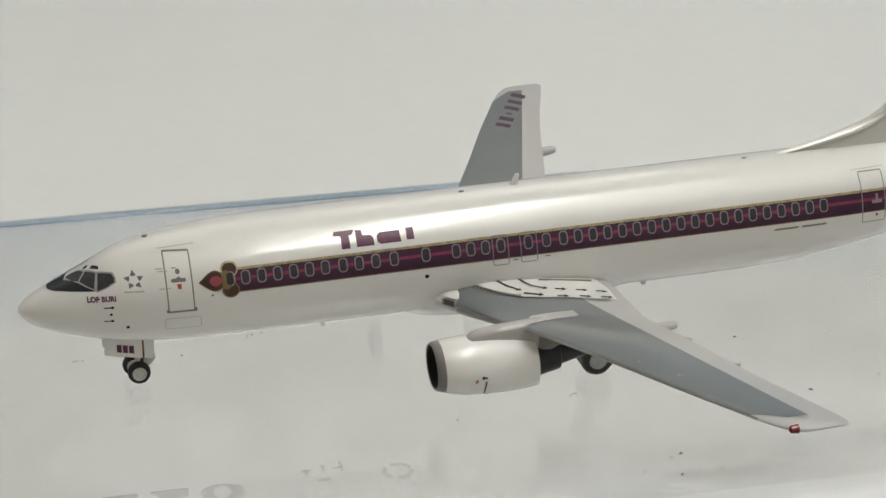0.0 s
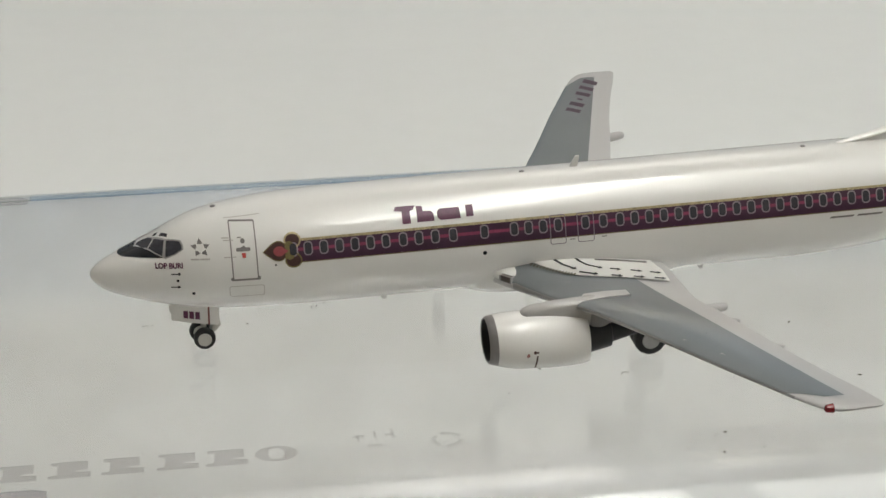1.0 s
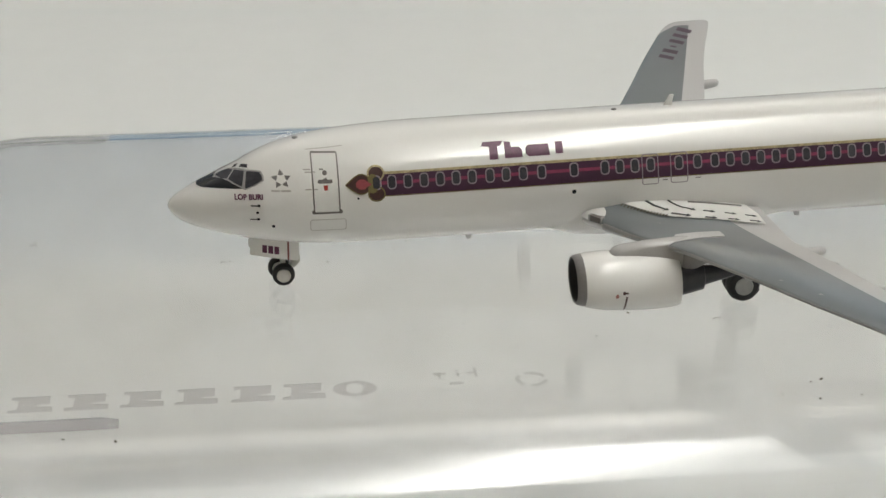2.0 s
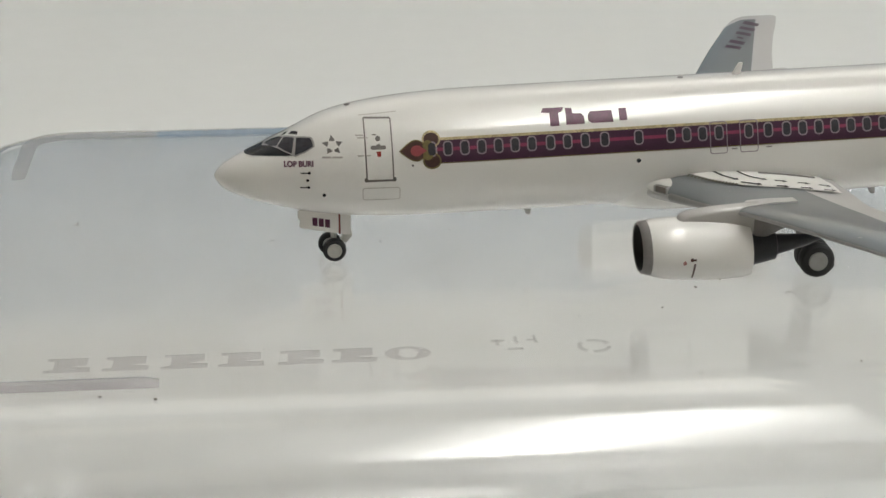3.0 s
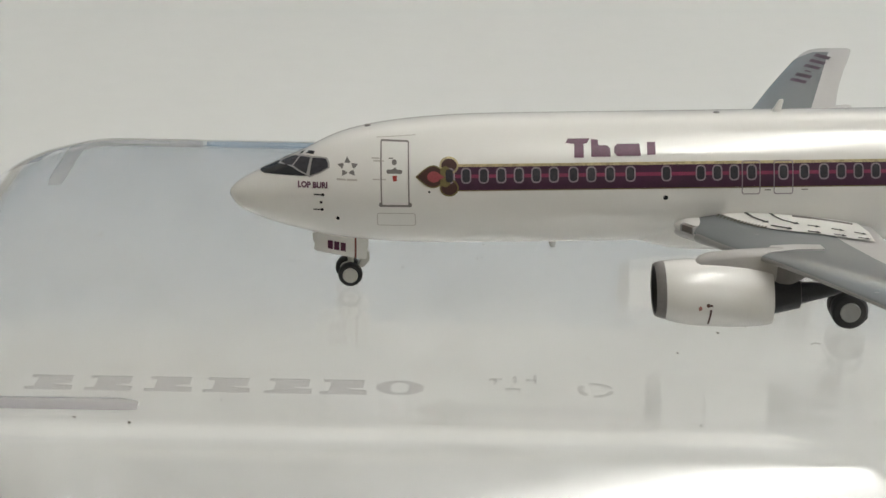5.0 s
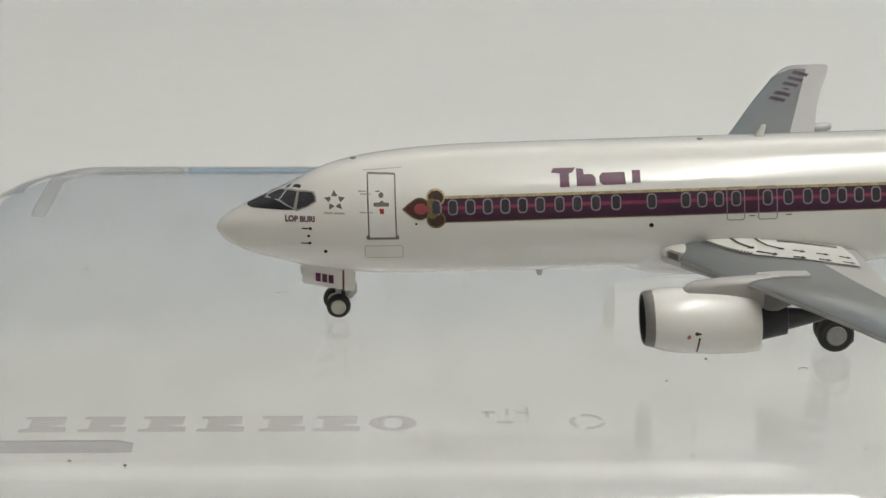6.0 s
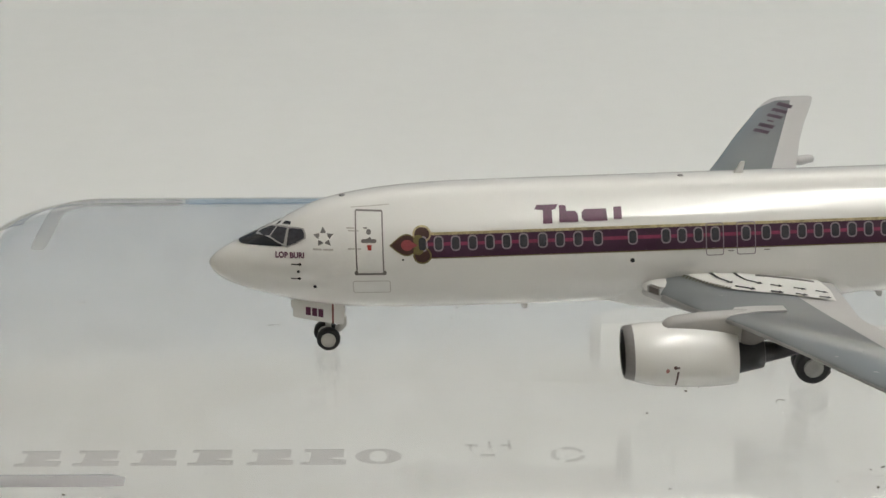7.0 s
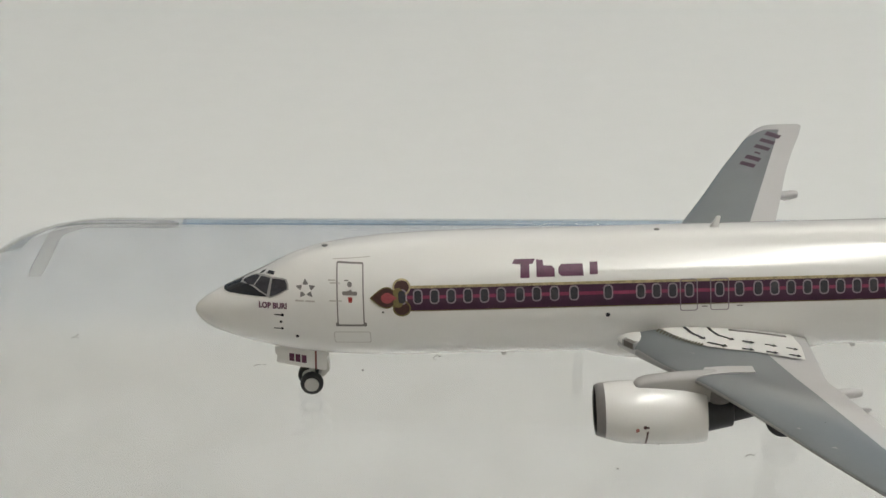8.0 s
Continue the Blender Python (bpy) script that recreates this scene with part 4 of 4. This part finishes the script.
# ---- engines ----
def build_engine(side):
    y = side * 1.21
    flat = lambda x, dy, dz: (dy * (1.05 if x < 3.2 else 1.0), dz * (smooth_at([2.9, 3.1, 3.3, 3.5, 3.72], [.93, .91, .885, .93, 1.03], min(3.72, max(2.9, x))) if dz < 0 else 1.0))
    outer = [(2.972, .198, .317), (3.04, .215, .309), (3.14, .229, .299), (3.26, .236, .290), (3.40, .233, .282), (3.54, .220, .277), (3.65, .201, .273), (3.703, .184, .272), (3.70, .173, .272), (3.66, .171, .273), (3.60, .170, .274)]

    def rake(rings):
        """The mouth is cut aslant: its outboard side stands further back."""
        for ring in rings:
            for v in ring:
                w = min(1.0, max(0.0, (3.22 - v.x) / 0.22))
                v.x += w * w * (3 - 2 * w) * 0.022 * side * (v.y - y)
        return rings

    engine = part("engine", loft(rake(spin_x(outer, y, 0, 56, flat)), cap=False), WARM, plane, "white engine cowling with grey intake lip")
    lip = [(2.984, .2015, .316), (2.955, .195, .319), (2.932, .188, .320), (2.920, .177, .321), (2.926, .167, .321)]
    part("intake_lip", loft(rake(spin_x(lip, y, 0, 56, flat)), cap=False), LIP, engine, "grey metal intake lip")
    part("intake_duct", loft(rake(spin_x([(2.926, .167, .321), (2.95, .160, .320), (3.10, .148, .318)], y, 0, 56, flat)), cap=False), INTAKE, engine, "black inside of the intake")
    part("fan", loft(spin_x([(3.06, .004, .32), (3.08, .04, .32), (3.09, .06, .32), (3.095, .146, .32)], y, 0, 40, flat)), INTAKE, engine, "black fan disc")
    part("exhaust_sleeve", loft(spin_x([(3.60, .140, .278), (3.71, .128, .276), (3.89, .100, .284), (3.895, .088, .286)], y, 0, 40)), EXHAUST, engine, "dark grey exhaust sleeve")
    part("exhaust_cone", loft(spin_x([(3.86, .082, .288), (3.96, .066, .296), (4.12, .042, .31), (4.22, .012, .318)], y, 0, 32)), EXHAUST, engine, "dark grey exhaust cone")
    pyl = [(3.19, .50), (3.192, .525), (3.215, .556), (3.27, .578), (3.45, .597), (3.62, .606), (3.80, .612), (4.03, .606), (4.03, .58), (4.06, .48), (3.98, .445), (3.88, .42), (3.78, .385), (3.66, .36), (3.5, .42), (3.22, .455)]
    part("pylon", rounded_side(pyl, y - .062, y + .062, 0.040, 0.058), PYLON_GREY, plane, "light grey engine pylon")
    top = [(3.64, y - .05), (3.70, y + .066), (3.86, y + .066), (4.03, y + .064), (4.04, y - .052), (3.86, y - .058)]
    bm = bmesh.new()
    skin_z = [wing_up(side, px, abs(py), 0).z for px, py in top]
    lo = [bm.verts.new((px, py, z - .03)) for (px, py), z in zip(top, skin_z)]
    hi = [bm.verts.new((px, py, z + .016)) for (px, py), z in zip(top, skin_z)]
    bm.faces.new(hi)
    bm.faces.new(lo)
    for i in range(len(top)):
        bm.faces.new((lo[i], lo[(i + 1) % 6], hi[(i + 1) % 6], hi[i]))
    bmesh.ops.triangulate(bm, faces=[f for f in bm.faces if len(f.verts) > 4])
    part("pylon_cap", bm, LIGHT_GREY, plane)
    # shade behind the pylon under the wing, built as a dark grey block
    under = [(3.72, .40), (3.735, .575), (3.98, .585), (4.20, .51), (4.24, .44), (4.06, .435), (3.94, .425), (3.84, .375), (3.76, .35)]
    part("shaded_pylon_heel", extrude_side(under, y - .066, y + .066, 0.012), LIP, plane, "rear of the pylon, darkened to stand for shade")
    if side < 0:
        def wrap(x, a, lift=0.004):
            xs = [p[0] for p in outer[:8]]
            r, dz = smooth_at(xs, [p[1] for p in outer[:8]], x), smooth_at(xs, [p[2] for p in outer[:8]], x)
            return Vector((x, y - (r + lift) * math.cos(a) * (1.05 if x < 3.2 else 1), dz + (r + lift) * math.sin(a)))
        pl = lambda u, v: wrap(u, v)
        decal("cowling_dot", [ring_poly(3.205, -.08, .014, .07, 12)], ROSE, "red dot", host=engine, place=pl, cv=.06)
        decal("cowling_dot", [ring_poly(3.258, .02, .013, .06, 12), strip_poly(3.263, 3.288, -.01, .05)], MAROON, "maroon dot", host=engine, place=pl, cv=.06)
        decal("cowling_line", [[(3.270, -.10), (3.284, -.10), (3.268, -.62), (3.256, -.62)]], MAROON, "thin maroon line", host=engine, place=pl, cv=.06)
    return engine


for side in (-1, 1):
    build_engine(side)


# ---- landing gear ----
def wheel(name, x, y, z, r, w, hub_r, paint=None):
    """A tyre with its hubs, axle along y."""
    prof = [(-w / 2, r * .72), (-w / 2, r * .84), (-w * .40, r * .95), (-w * .2, r), (w * .2, r), (w * .40, r * .95), (w / 2, r * .84), (w / 2, r * .72)]
    rings = []
    for dy, rr in prof:
        rings.append([Vector((x + rr * math.cos(2 * math.pi * i / 36), y + dy, z + rr * math.sin(2 * math.pi * i / 36))) for i in range(36)])
    tyre = part(name, loft(rings), RUBBER, plane, "black tyre with a pale hub")
    for s in (-1, 1):
        hub = []
        for dy, rr in ((w * .40, hub_r * 1.02), (w / 2 + .004, hub_r), (w / 2 + .010, hub_r * .92), (w / 2 + .004, hub_r * .55), (w / 2 + .008, hub_r * .3)):
            hub.append([Vector((x + rr * math.cos(2 * math.pi * i / 28), y + s * dy, z + rr * math.sin(2 * math.pi * i / 28))) for i in range(28)])
        part("hub", loft(hub), paint or HUB, tyre, "pale grey wheel hub")
    return tyre


NOSE_X, MAIN_X = .836, 4.324
NOSE_Z, MAIN_Z = -0.0322 * NOSE_X, -0.0322 * MAIN_X
for y in (-.078, .078):
    wheel("nose_wheel", NOSE_X - .014 - .18 * y, y, NOSE_Z + .088, .088, .07, .055)
part("nose_strut", loft([[Vector((NOSE_X + .022 * math.cos(a), .022 * math.sin(a), z)) for a in [k * math.pi / 6 for k in range(12)]] for z in (NOSE_Z + .07, .40)]), HUB, plane)
part("nose_axle", loft([[Vector((NOSE_X + .016 * math.cos(a), y, NOSE_Z + .088 + .016 * math.sin(a))) for a in [k * math.pi / 6 for k in range(12)]] for y in (-.075, .075)]), HUB, plane)
part("nose_drag_link", extrude_side([(.88, .10), (.94, .20), (.97, .22), (.975, .15), (.93, .10)], -.05, .05, .008), HUB, plane)
DOOR = [(.575, .40), (.575, .345), (.59, .325), (.582, .275), (.60, .262), (.63, .257), (.78, .222), (.945, .190), (.962, .20), (.97, .36), (.96, .40)]
for y in (-.125, .125):
    door = part("nose_gear_door", extrude_side(DOOR, y - .012, y + .012, .004), WHITE, plane, "white nose gear door")
    if y < 0:
        for k in range(3):
            x = .682 + .046 * k
            z = .284 - .215 * (x - .67)
            part("registration_bar", extrude_side([(x, z), (x + .036, z - .007), (x + .038, z + .056), (x + .002, z + .062)], y - .0155, y - .0125), PURPLE_TEXT, door, "purple bar of the registration")
        part("door_stripe", extrude_side([(.872, .206), (.886, .203), (.891, .355), (.877, .355)], y - .0155, y - .0125), DULL_RED, door, "dark red stripe")
for side in (-1, 1):
    for y, r in ((side * .755, .130), (side * .635, .130)):
        wheel("main_wheel", MAIN_X, y, MAIN_Z + r, r, .115, .071, MAIN_HUB)
    part("main_strut", loft([[Vector((MAIN_X + .03 * math.cos(a), side * .665 + .03 * math.sin(a), z)) for a in [k * math.pi / 6 for k in range(12)]] for z in (MAIN_Z + .10, .50)]), LIP, plane)
    part("main_axle", loft([[Vector((MAIN_X + .03 * math.cos(a), y, MAIN_Z + .134 + .03 * math.sin(a))) for a in [k * math.pi / 6 for k in range(12)]] for y in (side * .56, side * .78)]), LIP, plane)
    part("main_gear_door", extrude_side([(4.16, .46), (4.18, .17), (4.24, .13), (4.30, .20), (4.32, .46)], side * .70 - .012, side * .70 + .012, .005), LIP, plane)
    part("torque_link", extrude_side([(4.375, -.06), (4.435, -.085), (4.455, -.06), (4.445, -.025), (4.415, .02), (4.375, .06)], side * .755 - .03, side * .755 + .03, .005), RUBBER, plane)

# ---- tail ----
FIN_LE = [(6.08, 1.205), (6.40, 1.268), (6.72, 1.345), (6.90, 1.41), (7.02, 1.49), (7.14, 1.62), (7.55, 2.10), (7.98, 2.62), (8.06, 2.70)]


def build_fin():
    """Two-sided fin; the thickness grows with the chord and closes at both edges."""
    rings = []
    for k in range(40):
        z = 1.19 + (2.72 - 1.19) * k / 39
        x0 = smooth_at([p[1] for p in FIN_LE], [p[0] for p in FIN_LE], min(z, 2.70))
        x1 = smooth_at([1.16, 2.2, 2.72], [8.42, 8.52, 8.62], z)
        t = smooth_at([1.19, 1.5, 2.72], [.05, .075, .045], z)
        pts = [(-t * airfoil(s) * 2 * .5, s) for s in [(i / 16) ** 1.7 for i in range(17)]]
        ring = [Vector((x0 + (x1 - x0) * s, y, z)) for y, s in pts] + [Vector((x0 + (x1 - x0) * s, -y, z)) for y, s in reversed(pts[1:-1])]
        rings.append(ring)
    return part("fin", loft(rings), FIN, plane, "pearl grey fin with polished leading edge")


fin = build_fin()
edge_rings = []
for k in range(40):
    u = k / 39 * (len(FIN_LE) - 1)
    i = min(int(u), len(FIN_LE) - 2)
    a, b = Vector(FIN_LE[i]), Vector(FIN_LE[i + 1])
    p = a + (b - a) * (u - i)
    t = (b - a).normalized()
    n = Vector((-t.y, t.x))
    w = 0.024 + 0.03 * min(1, k / 10)
    edge_rings.append([Vector((p.x + n.x * w * .55 * math.cos(2 * math.pi * j / 16), w * math.sin(2 * math.pi * j / 16), p.y + n.y * w * .55 * math.cos(2 * math.pi * j / 16))) for j in range(16)])
part("leading_edge", loft(edge_rings), SILVER, fin, "polished silver leading edge")
for side in (-1, 1):
    rings = []
    for k in range(12):
        y = .1 + 1.5 * k / 11
        le, te = 7.55 + .62 * (y - .1), 8.45 + .24 * (y - .1)
        zc, c = 1.02 + .12 * y, te - le
        rings.append([Vector((le + s * c, side * y, zc + airfoil(s) * .09 * c)) for s in [(i / 12) ** 1.5 for i in range(13)]]
                     + [Vector((le + s * c, side * y, zc - airfoil(s) * .09 * c)) for s in [(i / 12) ** 1.5 for i in range(11, 0, -1)]])
    part("tailplane", loft(rings), LIGHT_GREY, plane, "light grey tailplane")


# ---- dust on the box ----
def build_dust():
    spots = ((-1.122, .998), (-1.294, -.247), (.145, -2.224), (-.721, -2.53), (-.375, -2.6), (3.426, -.916), (3.633, -.781), (3.106, -1.30), (4.21, -2.402), (3.122, -2.5),
             (.455, .43), (1.83, .60), (1.23, .337), (4.461, -2.235), (4.548, -2.194), (4.45, -2.50), (4.759, -2.47), (5.08, -.934), (5.638, -.381), (5.863, -1.436))
    rnd = random.Random(4)
    bms = []
    more = [(rnd.uniform(-1.6, 6.5), rnd.uniform(-2.4, 3.2)) for _ in range(40)]
    for k, (x, y) in enumerate(spots + tuple(more)):
        size = rnd.uniform(.007, .012) if k < len(spots) else rnd.uniform(.003, .006)
        a, long = rnd.uniform(0, 3.14), rnd.uniform(.8, 2.2)
        bm = bmesh.new()
        bmesh.ops.create_icosphere(bm, subdivisions=1, radius=size)
        for v in bm.verts:
            v.co *= rnd.uniform(.7, 1.15)
            v.co = Vector((x + v.co.x * long * math.cos(a) - v.co.y * math.sin(a), y + v.co.x * long * math.sin(a) + v.co.y * math.cos(a), .004 + max(-.003, v.co.z * .5)))
        bms.append(bm)
    for x, y, turn, bend in ((4.10, -1.10, 0.5, 1.3), (1.80, .60, 2.0, 1.0), (.42, .42, 1.0, 0.8), (-1.10, .92, 0.2, 1.1), (2.80, 1.30, 2.4, 0.7)):
        rings = []
        for i in range(9):
            a = turn + bend * 2.2 * i / 8
            p = Vector((x + .035 * math.cos(a) - .035 * math.cos(turn), y + .035 * math.sin(a) - .035 * math.sin(turn), .006))
            rings.append([p + Vector((.0022 * math.cos(2 * math.pi * k / 5) * math.cos(a), .0022 * math.cos(2 * math.pi * k / 5) * math.sin(a), .0022 * math.sin(2 * math.pi * k / 5))) for k in range(5)])
        bms.append(loft(rings))
    return thing("dust", joined(bms), DUST, "dark dust specks and lint on the plastic", "dust", kind="stuff")


build_dust()
